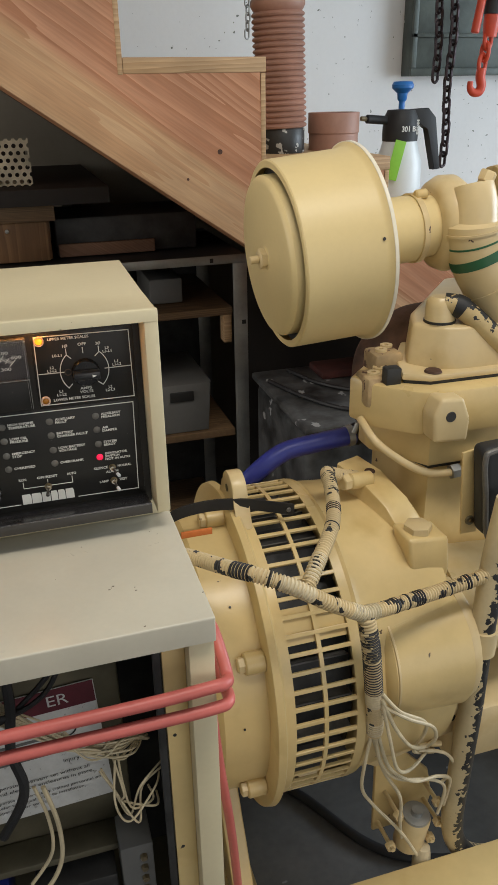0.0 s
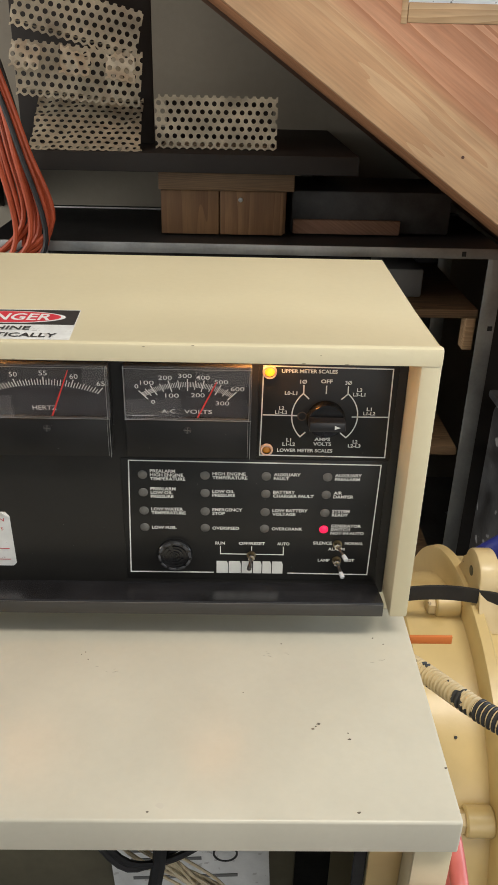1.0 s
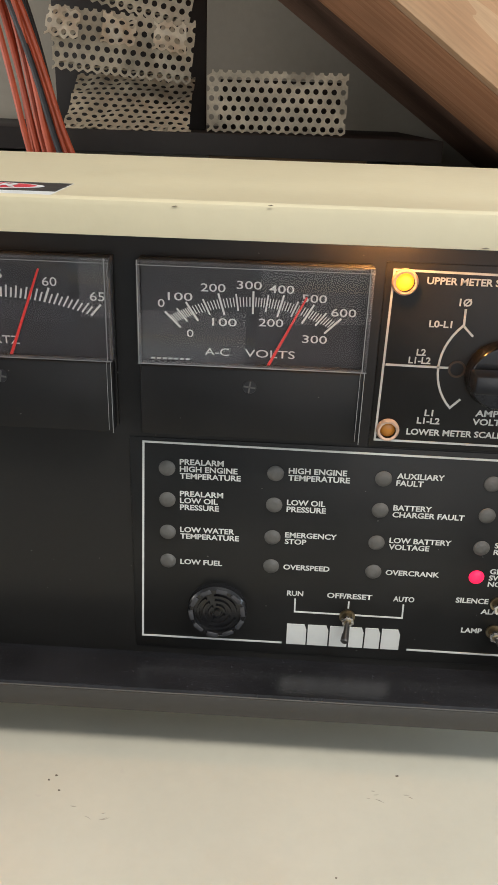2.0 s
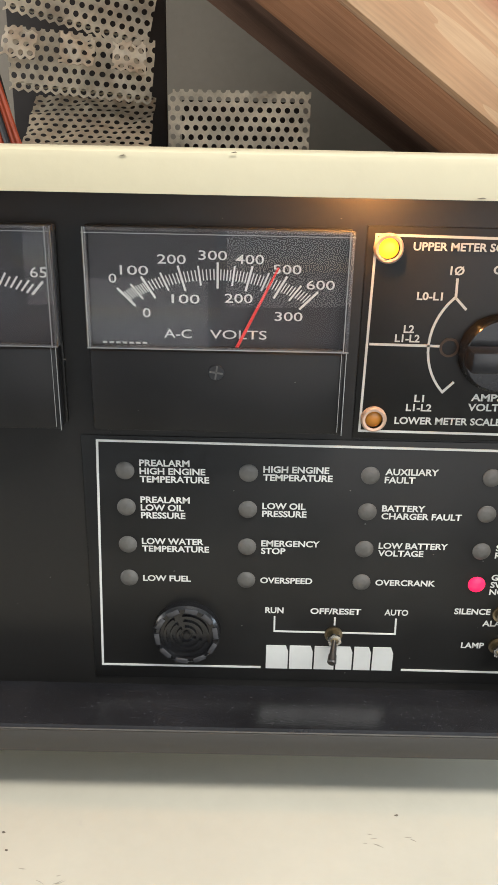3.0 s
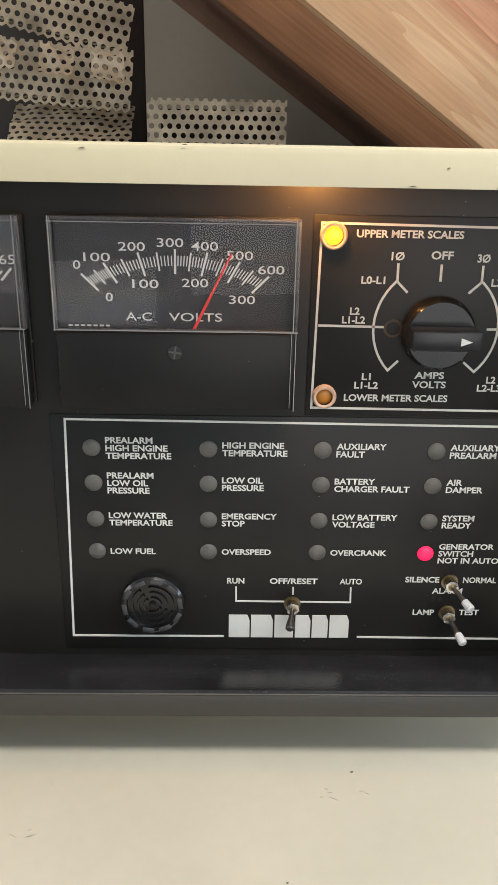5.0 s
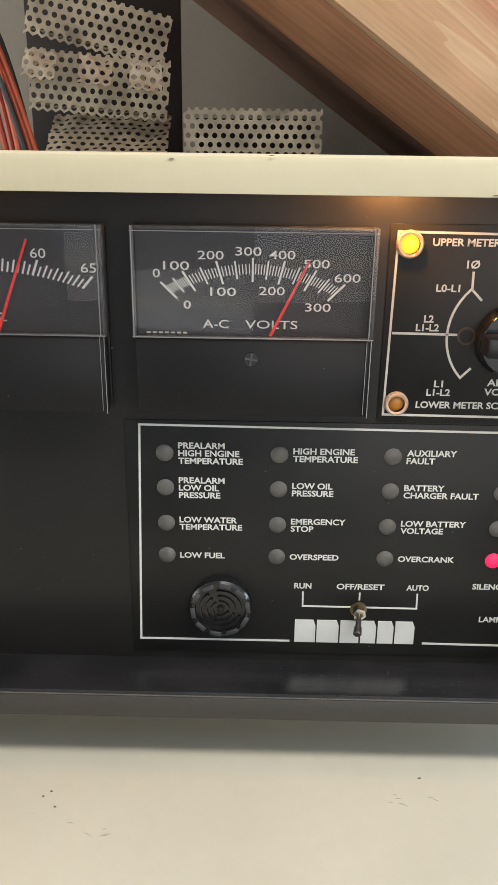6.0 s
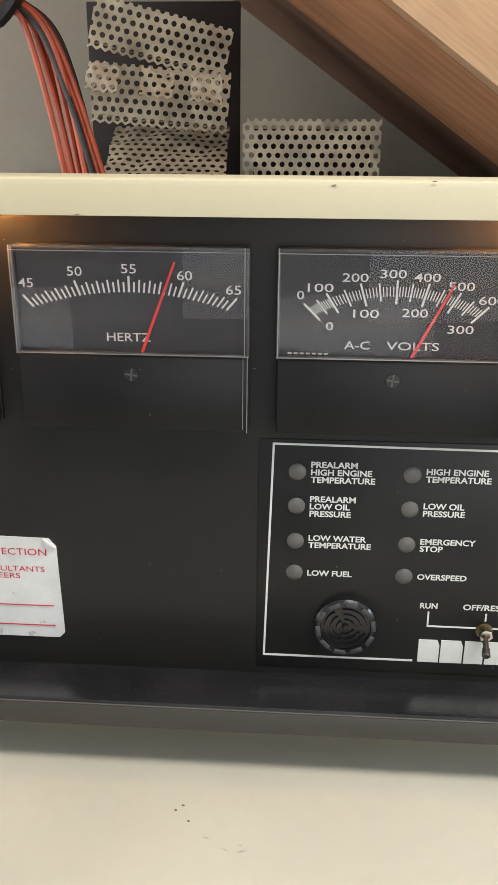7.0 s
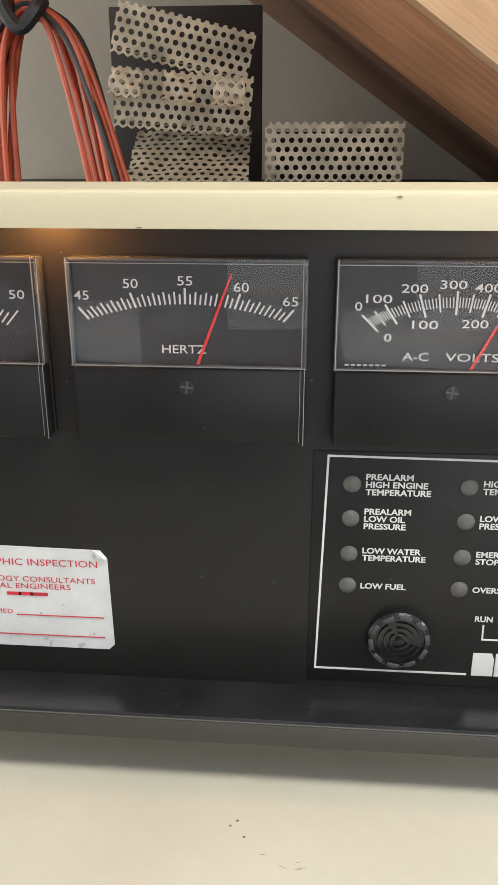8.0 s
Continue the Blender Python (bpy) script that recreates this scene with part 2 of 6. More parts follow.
TARP = material("dusty_grey_cover", (0.085, 0.088, 0.09), 0.5, 0, 0.5, 14, 60, 0.5, chips=(0.3, 0.3, 0.3), chip_at=0.66, chip_scale=20)
OLDRAG = material("dull_red_cloth", (0.07, 0.018, 0.015), 0.9, 0, 0.3, 20, 90, 0.5)
DARKBIN = material("grey_plastic", (0.14, 0.14, 0.135), 0.5, 0, 0.1)
CLAY = material("terracotta_plastic", (0.38, 0.20, 0.145), 0.5, 0, 0.15, 10, 90, 0.15)
TARRED = material("tarred_black", (0.03, 0.03, 0.03), 0.4, 0, 0.3, 20, 90, 0.3, chips=(0.4, 0.39, 0.36), chip_at=0.6, chip_scale=45)
PAINTED = material("overpainted_loom", (0.66, 0.52, 0.295), 0.5, 0, 0.12, 14, 120, 0.3, chips=(0.03, 0.03, 0.03), chip_at=0.60, chip_scale=60)


def peeling(name, paint, bare, side, edge=2.0):
    """Black rubber, oversprayed from one side with paint that peels in ragged flakes."""
    m = material(name, paint, 0.5, 0, 0.12, 14, 120, 0.3)
    n, l = m.node_tree.nodes, m.node_tree.links
    b = n["Principled BSDF"]
    geo, co, t = n.new("ShaderNodeNewGeometry"), n.new("ShaderNodeTexCoord"), n.new("ShaderNodeTexNoise")
    t.inputs["Scale"].default_value, t.inputs["Detail"].default_value = 95, 5
    l.new(co.outputs["Object"], t.inputs["Vector"])
    dot = n.new("ShaderNodeVectorMath")
    dot.operation = "DOT_PRODUCT"
    dot.inputs[1].default_value = side
    l.new(geo.outputs["Normal"], dot.inputs[0])
    mul = n.new("ShaderNodeMath")
    mul.operation = "MULTIPLY_ADD"
    mul.inputs[1].default_value = 3.2
    l.new(t.outputs["Fac"], mul.inputs[0])
    l.new(dot.outputs["Value"], mul.inputs[2])
    r = n.new("ShaderNodeMapRange")
    r.inputs["From Min"].default_value, r.inputs["From Max"].default_value = edge - 0.03, edge + 0.03
    l.new(mul.outputs["Value"], r.inputs["Value"])
    x = n.new("ShaderNodeMix")
    x.data_type = "RGBA"
    l.new(r.outputs["Result"], x.inputs["Factor"])
    l.new(b.inputs["Base Color"].links[0].from_socket, x.inputs["A"])
    x.inputs["B"].default_value = (*bare, 1)
    l.new(x.outputs["Result"], b.inputs["Base Color"])
    return m


FLAKED = peeling("peeling_conduit", (0.56, 0.45, 0.26), (0.014, 0.014, 0.016), (0.80, -0.58, 0.10), 2.02)
PEELHOSE = peeling("peeling_hose", (0.56, 0.42, 0.20), (0.014, 0.014, 0.016), (0.30, 0.10, 0.90), 1.95)
BARED = peeling("mostly_bare_conduit", (0.56, 0.45, 0.26), (0.014, 0.014, 0.016), (0.55, -0.35, 0.10), 1.42)
RIM = material("bare_pale_rim", (0.80, 0.74, 0.60), 0.4, 0, 0.08, 20, 120, 0.05)
WIRE = material("cream_wire", (0.66, 0.56, 0.37), 0.45, 0, 0.15, 30, 200, 0.1)
SPRAYBLUE = material("blue_plastic", (0.02, 0.16, 0.50), 0.35, 0, 0.05)
MILK = material("milky_plastic", (0.72, 0.76, 0.78), 0.35, 0, 0.05)
LIME = material("lime_label", (0.30, 0.72, 0.08), 0.5, 0, 0.08)
LUGRUST = material("rust_streaked_casting", (0.50, 0.36, 0.19), 0.6, 0, 0.25, 24, 120, 0.5, chips=(0.10, 0.05, 0.03), chip_at=0.60, chip_scale=60, stain=(0.22, 0.11, 0.06))
GREENBOX = material("dark_green_steel", (0.09, 0.11, 0.10), 0.45, 0.2, 0.25, 10, 90, 0.2, chips=(0.5, 0.5, 0.5), chip_at=0.75, chip_scale=20)
CHAIN = material("oily_chain", (0.06, 0.045, 0.05), 0.4, 0.8, 0.3, 40, 200, 0.3)
HOOKRED = material("orange_red_paint", (0.62, 0.07, 0.03), 0.4, 0, 0.12, 20, 120, 0.2)
GREENTAPE = material("green_paint_band", (0.03, 0.14, 0.06), 0.45, 0, 0.2)
TAPEORANGE = material("orange_tag", (0.65, 0.18, 0.04), 0.5, 0, 0.1)
# dark steel, also standing in for shade in holes, gaps and the enclosure
DARKSTEELSHADE = material("dark_steel_and_shade", (0.05, 0.05, 0.05), 0.5, 0.4, 0.3, 20, 120, 0.3)


# ---- mesh helpers ----
def finish(me, smooth=True):
    if smooth:
        me.polygons.foreach_set("use_smooth", [True] * len(me.polygons))
        me.set_sharp_from_angle(angle=radians(38))
    me.update()


def thing(name, base, label, category, group="", kind=""):
    ob = new(name)
    ob.location = base
    ob.empty_display_size = 0.02
    return tagged(ob, label, category, group, kind)


def part(name, bm, mat, parent=None, label="", smooth=True):
    """Links a bmesh, built in world places, as one mesh object under a thing or a part."""
    me = bpy.data.meshes.new(name)
    bmesh.ops.recalc_face_normals(bm, faces=bm.faces[:])
    bm.to_mesh(me)
    bm.free()
    me.materials.append(mat)
    finish(me, smooth)
    ob = new(name, me)
    if parent is not None:
        ob.parent = parent
        ob.matrix_parent_inverse = Matrix.Translation(-Vector(parent.location))
    if label:
        ob["label"] = label
    return ob


def box(bm, x0, x1, y0, y1, z0, z1, bev=0.0, m=None, seg=2):
    r = bmesh.ops.create_cube(bm, size=1)
    vs = r["verts"]
    t = Matrix.Translation(((x0 + x1) / 2, (y0 + y1) / 2, (z0 + z1) / 2)) @ Matrix.Diagonal((x1 - x0, y1 - y0, z1 - z0, 1))
    bmesh.ops.transform(bm, matrix=t, verts=vs)
    if bev:
        es = list({e for v in vs for e in v.link_edges})
        r2 = bmesh.ops.bevel(bm, geom=es, offset=bev, segments=seg, profile=0.5, affect="EDGES")
        vs = list({v for f in r2["faces"] for v in f.verts} | {v for v in vs if v.is_valid})
    if m is not None:
        bmesh.ops.transform(bm, matrix=m, verts=vs)
    return vs


def slab(bm, outline, axis, a, b, bev=0.0):
    """A prism: outline in the two other axes (in order), from a to b along axis."""
    def p(u, v, w):
        return {"x": (w, u, v), "y": (u, w, v), "z": (u, v, w)}[axis]
    lo = [bm.verts.new(p(u, v, a)) for u, v in outline]
    hi = [bm.verts.new(p(u, v, b)) for u, v in outline]
    fs = [bm.faces.new(lo), bm.faces.new(hi[::-1])]
    for i in range(len(lo)):
        j = (i + 1) % len(lo)
        fs.append(bm.faces.new((lo[j], lo[i], hi[i], hi[j])))
    if bev:
        es = list({e for f in fs[:2] for e in f.edges})
        bmesh.ops.bevel(bm, geom=es, offset=bev, segments=2, profile=0.5, affect="EDGES")


def rounded(bm, outline, axis, a, b, bev, seg=4):
    """A prism as slab() makes, with all its edges rounded."""
    t = bmesh.new()
    slab(t, outline, axis, a, b)
    bmesh.ops.recalc_face_normals(t, faces=t.faces[:])
    bmesh.ops.bevel(t, geom=t.edges[:], offset=bev, segments=seg, profile=0.5, affect="EDGES", clamp_overlap=True)
    me = bpy.data.meshes.new("tmp")
    t.to_mesh(me)
    t.free()
    bm.from_mesh(me)
    bpy.data.meshes.remove(me)


def lathe(bm, profile, at, along=(1, 0, 0), seg=48, closed=False, a0=0.0, a1=360.0):
    """Turns (distance along, radius) round an axis that starts at a place."""
    ax = Vector(along).normalized()
    u = ax.orthogonal().normalized()
    if abs(ax.x) > 0.9:
        u = Vector((0, 0, 1))
        u = (u - ax * u.dot(ax)).normalized()
    v = ax.cross(u)
    full = abs(a1 - a0) >= 360
    n = seg if full else seg + 1
    rings = []
    for d, r in profile:
        if r < 1e-6:
            rings.append([bm.verts.new(Vector(at) + ax * d)])
        else:
            rings.append([bm.verts.new(Vector(at) + ax * d + r * (u * math.cos(radians(a0 + (a1 - a0) * i / seg)) + v * math.sin(radians(a0 + (a1 - a0) * i / seg)))) for i in range(n)])
    pairs = list(zip(rings, rings[1:])) + ([(rings[-1], rings[0])] if closed else [])
    for p, q in pairs:
        for i in range(n if full else n - 1):
            j = (i + 1) % n
            if len(p) == 1 and len(q) == 1:
                continue
            if len(p) == 1:
                bm.faces.new((p[0], q[j], q[i]))
            elif len(q) == 1:
                bm.faces.new((p[i], p[j], q[0]))
            else:
                bm.faces.new((p[i], p[j], q[j], q[i]))


def rod(bm, a, b, r, seg=16, bev=0.0):
    a, b = Vector(a), Vector(b)
    d = (b - a).length
    lathe(bm, [(0, 0), (0, r - bev), (bev, r), (d - bev, r), (d, r - bev), (d, 0)] if bev else [(0, 0), (0, r), (d, r), (d, 0)], a, b - a, seg)


def spline(points, steps=8, closed=False):
    """A Catmull-Rom line through the places."""
    ps = [Vector(p) for p in points]
    n = len(ps)
    out = []
    for i in range(n if closed else n - 1):
        g = [ps[(i + k) % n] if closed else ps[min(max(i + k, 0), n - 1)] for k in (-1, 0, 1, 2)]
        for s in range(steps):
            t = s / steps
            out.append(0.5 * (2 * g[1] + (g[2] - g[0]) * t + (2 * g[0] - 5 * g[1] + 4 * g[2] - g[3]) * t * t + (3 * g[1] - g[0] - 3 * g[2] + g[3]) * t ** 3))
    if not closed:
        out.append(ps[-1])
    return out


def tube(bm, pts, r, seg=8, closed=False, radius=None):
    """A round hose along a line; radius(i, n) may vary it."""
    n = len(pts)
    tang = []
    for i in range(n):
        a, b = (pts[(i - 1) % n], pts[(i + 1) % n]) if closed else (pts[max(i - 1, 0)], pts[min(i + 1, n - 1)])
        tang.append((b - a).normalized())
    u = tang[0].orthogonal().normalized()
    rings = []
    for i in range(n):
        u = (u - tang[i] * u.dot(tang[i])).normalized()
        v = tang[i].cross(u)
        rr = radius(i, n) if radius else r
        rings.append([bm.verts.new(pts[i] + rr * (u * math.cos(2 * math.pi * k / seg) + v * math.sin(2 * math.pi * k / seg))) for k in range(seg)])
    for i in range(n if closed else n - 1):
        p, q = rings[i], rings[(i + 1) % n]
        for k in range(seg):
            bm.faces.new((p[k], p[(k + 1) % seg], q[(k + 1) % seg], q[k]))
    if not closed:
        bm.faces.new(rings[0][::-1]), bm.faces.new(rings[-1])


def dense(pts, step):
    """The same line with places at even steps."""
    out, acc = [pts[0].copy()], 0.0
    for a, b in zip(pts, pts[1:]):
        d = (b - a).length
        while d > 0 and acc + d >= step:
            a = a + (b - a) * ((step - acc) / d)
            out.append(a.copy())
            d = (b - a).length
            acc = 0.0
        acc += d
    return out


def hexnut(bm, at, along, r, h):
    lathe(bm, [(0, 0), (0, r), (h * 0.85, r), (h, r * 0.85), (h, 0)], at, along, 6)


def ribbon(bm, pts, w, y, closed=False, thick=0.0004):
    """A printed line on an upright panel that faces -y: places (x, z), drawn w wide, with mitred corners."""
    ps = [Vector(p) for p in pts]
    n = len(ps)
    sides = []
    for i in range(n):
        a = ps[(i - 1) % n] if closed or i > 0 else None
        b = ps[(i + 1) % n] if closed or i < n - 1 else None
        d0 = (ps[i] - a).normalized() if a is not None else (b - ps[i]).normalized()
        d1 = (b - ps[i]).normalized() if b is not None else d0
        n0, n1 = Vector((-d0.y, d0.x)), Vector((-d1.y, d1.x))
        m = (n0 + n1).normalized()
        m *= min(2.5, 1 / max(0.2, m.dot(n0))) * w / 2
        sides.append([bm.verts.new((q.x, yy, q.y)) for q in (ps[i] + m, ps[i] - m) for yy in (y - thick, y)])
    for i in range(n if closed else n - 1):
        p, q = sides[i], sides[(i + 1) % n]
        for u, v in ((0, 2), (1, 0), (2, 3), (3, 1)):
            bm.faces.new((p[u], p[v], q[v], q[u]))
    if not closed:
        bm.faces.new([sides[0][k] for k in (0, 1, 3, 2)]), bm.faces.new([sides[-1][k] for k in (0, 2, 3, 1)])


def lettering(body, width=None, cap=0.003, bold=0.0):
    """A flat mesh of words in the plane x, z, from x = 0 and with the base line at z = 0, with capitals cap high."""
    cu = bpy.data.curves.new("words", "FONT")
    cu.body, cu.size, cu.offset, cu.resolution_u = body, 1.0, bold, 3
    ob = bpy.data.objects.new("words", cu)
    me = bpy.data.meshes.new_from_object(ob)
    bpy.data.objects.remove(ob)
    bpy.data.curves.remove(cu)
    co = [v.co.copy() for v in me.vertices]
    x0, x1 = min(c.x for c in co), max(c.x for c in co)
    k = cap / 0.70
    kx = width / (x1 - x0) if width else k
    for v, c in zip(me.vertices, co):
        v.co = ((c.x - x0) * kx, 0, c.y * k)
    me.update()
    return me, (x1 - x0) * kx


def words(body, x, z, y, parent, cap=0.003, width=None, align="l", mat=None, name="lettering", stretch=1.0, bold=0.028, turn=None):
    """Words printed on a surface that faces -y; x, z: left (or middle, or right) end of the base line."""
    me, w = lettering(body, width, cap, bold)
    if stretch != 1.0:
        for v in me.vertices:
            v.co.x *= stretch
        w *= stretch
    me.materials.append(mat or WHITE)
    me.name = name
    ob = new(name, me)
    off = {"l": 0, "c": -w / 2, "r": -w}[align]
    here = Matrix.Translation((x, y, z)) @ (turn or Matrix()) @ Matrix.Translation((off, 0, 0))
    ob.parent = parent
    ob.matrix_parent_inverse = Matrix.Translation(-Vector(parent.location))
    ob.matrix_basis = here
    return ob


def B():
    return bmesh.new()


# ---- the room ----
def plain(name, x0, x1, y0, y1, z0, z1, mat, label, category):
    bm = B()
    box(bm, x0, x1, y0, y1, z0, z1)
    return tagged(part(name, bm, mat), label, category, kind="structure")


WX0, WX1, WY0, WY1, H = -2.4, 3.6, -2.6, 3.0, 2.8
plain("floor", WX0, WX1, WY0, WY1, -0.1, 0.0, CONCRETE, "dark stained concrete workshop floor", "floor")
plain("ceiling", WX0, WX1, WY0, WY1, H, H + 0.12, CEIL, "plain white painted workshop ceiling", "ceiling")
plain("wall_north", WX0, WX1, WY1, WY1 + 0.15, -0.1, H + 0.12, WALL, "white painted wall with dark scuffs and chips", "wall")
# opening added for the west fill lamp, out of view
bm = B()
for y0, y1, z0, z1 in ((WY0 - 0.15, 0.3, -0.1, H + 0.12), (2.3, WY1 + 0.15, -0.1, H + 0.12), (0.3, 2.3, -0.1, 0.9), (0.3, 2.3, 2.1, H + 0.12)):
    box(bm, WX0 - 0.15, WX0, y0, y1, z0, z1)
tagged(part("wall_west", bm, WALL), "white painted workshop side wall with an opening added for the fill lamp", "wall", kind="structure")
# opening added for the east fill lamp, out of view
bm = B()
for y0, y1, z0, z1 in ((WY0 - 0.15, -0.15, -0.1, H + 0.12), (1.85, WY1 + 0.15, -0.1, H + 0.12), (-0.15, 1.85, -0.1, 1.0), (-0.15, 1.85, 2.2, H + 0.12)):
    box(bm, WX1, WX1 + 0.15, y0, y1, z0, z1)
tagged(part("wall_east", bm, WALL), "white painted side wall with an opening added for the fill lamp", "wall", kind="structure")
bm = B()
for x0, x1, z0, z1 in ((WX0, -0.2, -0.1, H + 0.12), (2.8, WX1, -0.1, H + 0.12), (-0.2, 2.8, 2.5, H + 0.12)):
    box(bm, x0, x1, WY0 - 0.15, WY0, z0, z1)
tagged(part("wall_south", bm, WALL), "white wall with a wide open garage doorway", "wall", kind="structure")
plain("ground", -40, 40, -60, WY0, -0.12, -0.02, CONCRETE, "grey yard outside the open doorway", "ground")

# ---- staircase ----
SL = 0.6869
stair = thing("staircase", (0.6, 1.9, 0), "open wooden staircase of reddish fir with pale pine trim", "staircase")
RISE, RUN, X0, Z0 = 0.2088, 0.3040, 0.2805, 1.5693
steps = range(-6, 7)


def under(x):
    return 1.5542 - SL * x


# panel cut to the stair line; carries the wall's shade as colour
bm = B()
slab(bm, [(-1.3, 0.0), (1.8, 0.0), (1.8, under(1.8) + 0.03), (-1.05, under(-1.05) + 0.03), (-1.3, under(-1.05) + 0.03)], "y", 2.957, 2.997)
tagged(part("panelling", bm, GREYSHADEWALL), "grey panel over the wall under the staircase with stair shade in its colour", "wall panel", kind="structure")
# sawtooth side, cut for the steps, pale sapwood along its lower edge
teeth = []
for i in steps:
    teeth += [(X0 + RUN * i, Z0 + RISE * (1 - i) - 0.025), (X0 + RUN * i, Z0 - RISE * i - 0.028)]
teeth = [p for p in teeth if 0.05 < p[1] < 2.75]
xa, xb = teeth[0][0], teeth[-1][0]
bm = B()
slab(bm, teeth + [(xb, max(0.02, under(xb))), (xa, under(xa))], "y", 1.736, 1.779, 0.002)
part("stringer", bm, FIR, stair, "fir stringer with knots, pale sapwood along the lower edge")
for i in steps:
    xl, zt = X0 + RUN * i, Z0 - RISE * i
    if not 0.1 < zt < 2.7:
        continue
    bm = B()
    box(bm, xl + 0.011, xl + RUN + 0.012, 1.734, 2.955, zt - 0.030, zt, 0.002)
    part("tread", bm, TREAD, stair)
    bm = B()
    box(bm, xl, xl + 0.0105, 1.735, 2.955, zt - 0.032, zt + RISE - 0.031, 0.0008)
    part("riser", bm, TREAD, stair)
bm = B()
slab(bm, [(xa, under(xa) + 0.03), (2.2, under(2.2) + 0.03), (2.2, under(2.2)), (xa, under(xa))], "y", 1.781, 2.310)
part("soffit_board", bm, SOFFIT, stair, "brown boards under the steps")
# rear boards, coloured darker for the shade at the back
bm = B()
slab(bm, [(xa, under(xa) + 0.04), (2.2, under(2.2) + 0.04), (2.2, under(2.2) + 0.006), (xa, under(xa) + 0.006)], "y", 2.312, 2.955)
part("soffit_board", bm, SHADEBROWN, stair, "boards at the back of the stairs with shade put into their brown")


# ---- generator controller ----
PY = 0.854
ctl = thing("generator_controller", (-0.09, 0.95, 1.02), "cream steel generator controller with a black instrument panel", "control panel")
XL, XR = -0.350, 0.170
bm = B()
slab(bm, [(0.8175, 1.2775), (0.8175, 1.2885), (0.8183, 1.2905), (0.8205, 1.2915), (0.8245, 1.2910), (0.8290, 1.2886), (0.8325, 1.2875), (0.9300, 1.2875), (1.1000, 1.2910), (1.1000, 1.2860), (0.8215, 1.2860), (0.8215, 1.2775)], "x", XL, XR, 0.0012)
part("top_panel", bm, CREAM, ctl, "cream top panel with a folded front lip")
for x0 in (XL, XR - 0.016):
    bm = B()
    box(bm, x0, x0 + 0.016, 0.818, 1.10, 1.040, 1.2868, 0.0020)
    part("side_panel", bm, CREAM, ctl)
bm = B()
box(bm, XL + 0.0165, XR - 0.0165, 1.085, 1.098, 1.044, 1.2865)
part("back_panel", bm, CREAM, ctl)
bm = B()
box(bm, XL + 0.004, XR - 0.004, 0.858, 1.095, 1.0165, 1.0395, 0.002)
part("base_pan", bm, CREAM, ctl)
bm = B()
box(bm, XL + 0.0165, XR - 0.0165, PY, PY + 0.003, 1.040, 1.2865)
face = part("panel_face", bm, BLACK, ctl, "glossy black painted panel face")
bm = B()
slab(bm, [(0.8150, 1.0435), (0.8150, 1.0550), (0.8165, 1.0566), (0.8190, 1.0566), (0.8540, 1.0490), (0.8540, 1.0400), (0.8200, 1.0420)], "x", XL + 0.020, 0.1475, 0.0006)
part("ledge", bm, LEDGE, ctl, "dusty black folded ledge below the panel")
bm = B()
box(bm, XL + 0.0202, 0.1473, 0.8142, 0.81495, 1.0437, 1.0552, 0.0003)
part("ledge_face", bm, LEDGEFACE, ctl, "smooth brownish grey front face of the ledge with the table's reflection in its colour")
# highlight along the ledge's top edge, added as a thin bright strip
bm = B()
box(bm, XL + 0.0202, 0.1473, 0.8147, 0.8153, 1.0553, 1.0558, 0.0001)
part("edge_highlight", bm, LENS, ctl, "thin bright strip painted as the highlight on the ledge's edge")
# darker overlay plates with printed frames
bm = B()
box(bm, 0.0335, 0.1465, PY - 0.0005, PY, 1.1785, 1.2655, 0.0004)
part("overlay_plate", bm, SATIN, ctl, "satin black selector plate")
bm = B()
box(bm, -0.0815, 0.1455, PY - 0.0005, PY, 1.0530, 1.1775, 0.0004)
part("overlay_plate", bm, SATIN, ctl, "satin black indicator plate")
OY = PY - 0.0005


def frame_line(pts, w=0.0010, closed=False, name="printed_line"):
    bm = B()
    ribbon(bm, pts, w, OY, closed, 0.0003)
    return part(name, bm, WHITE, ctl)


frame_line([(0.0372, 1.2622), (0.1412, 1.2610), (0.1420, 1.1812), (0.0362, 1.1820)], closed=True, name="printed_frame")
frame_line([(0.0021 - 0.0044, 1.0606), (-0.0776, 1.0606), (-0.0746, 1.1752), (0.1398, 1.1738), (0.1378, 1.0600), (0.0648, 1.0606)], name="printed_frame")
frame_line([(0.0376, 1.2193), (0.0660, 1.2190)])
frame_line([(0.1110, 1.2186), (0.1418, 1.2188)])
KX, KZ = 0.0890, 1.2188


def arc(cx, cz, r, a, b, n=14):
    return [(cx + r * math.cos(radians(a + (b - a) * i / n)), cz + r * math.sin(radians(a + (b - a) * i / n))) for i in range(n + 1)]


frame_line([(0.0701, 1.2462), (0.0703, 1.2386)] + arc(KX, KZ, 0.0275, 134, 224) + [(0.0735, 1.2041)])
frame_line([(0.0703, 1.2386), (0.0750, 1.2340)])
frame_line([(0.1062, 1.2458), (0.1063, 1.2388)] + arc(KX, KZ, 0.0268, 48, -46) + [(0.1025, 1.2038)])
frame_line([(0.1063, 1.2388), (0.1012, 1.2340)])
frame_line([(0.0885, 1.2460), (0.0886, 1.2389)])
TY = OY - 0.0003
words("UPPER METER SCALES", 0.0517, 1.2567, TY, ctl, 0.0030, 0.0449)
words("LOWER METER SCALES", 0.0506, 1.1855, TY, ctl, 0.0030, 0.0466)
for body, x, z, w in (("1\u00d8", 0.0697, 1.2476, 0.0055), ("OFF", 0.0884, 1.2482, 0.0094), ("3\u00d8", 0.1061, 1.2472, 0.0055)):
    words(body, x, z, TY, ctl, 0.0032, w, "c")
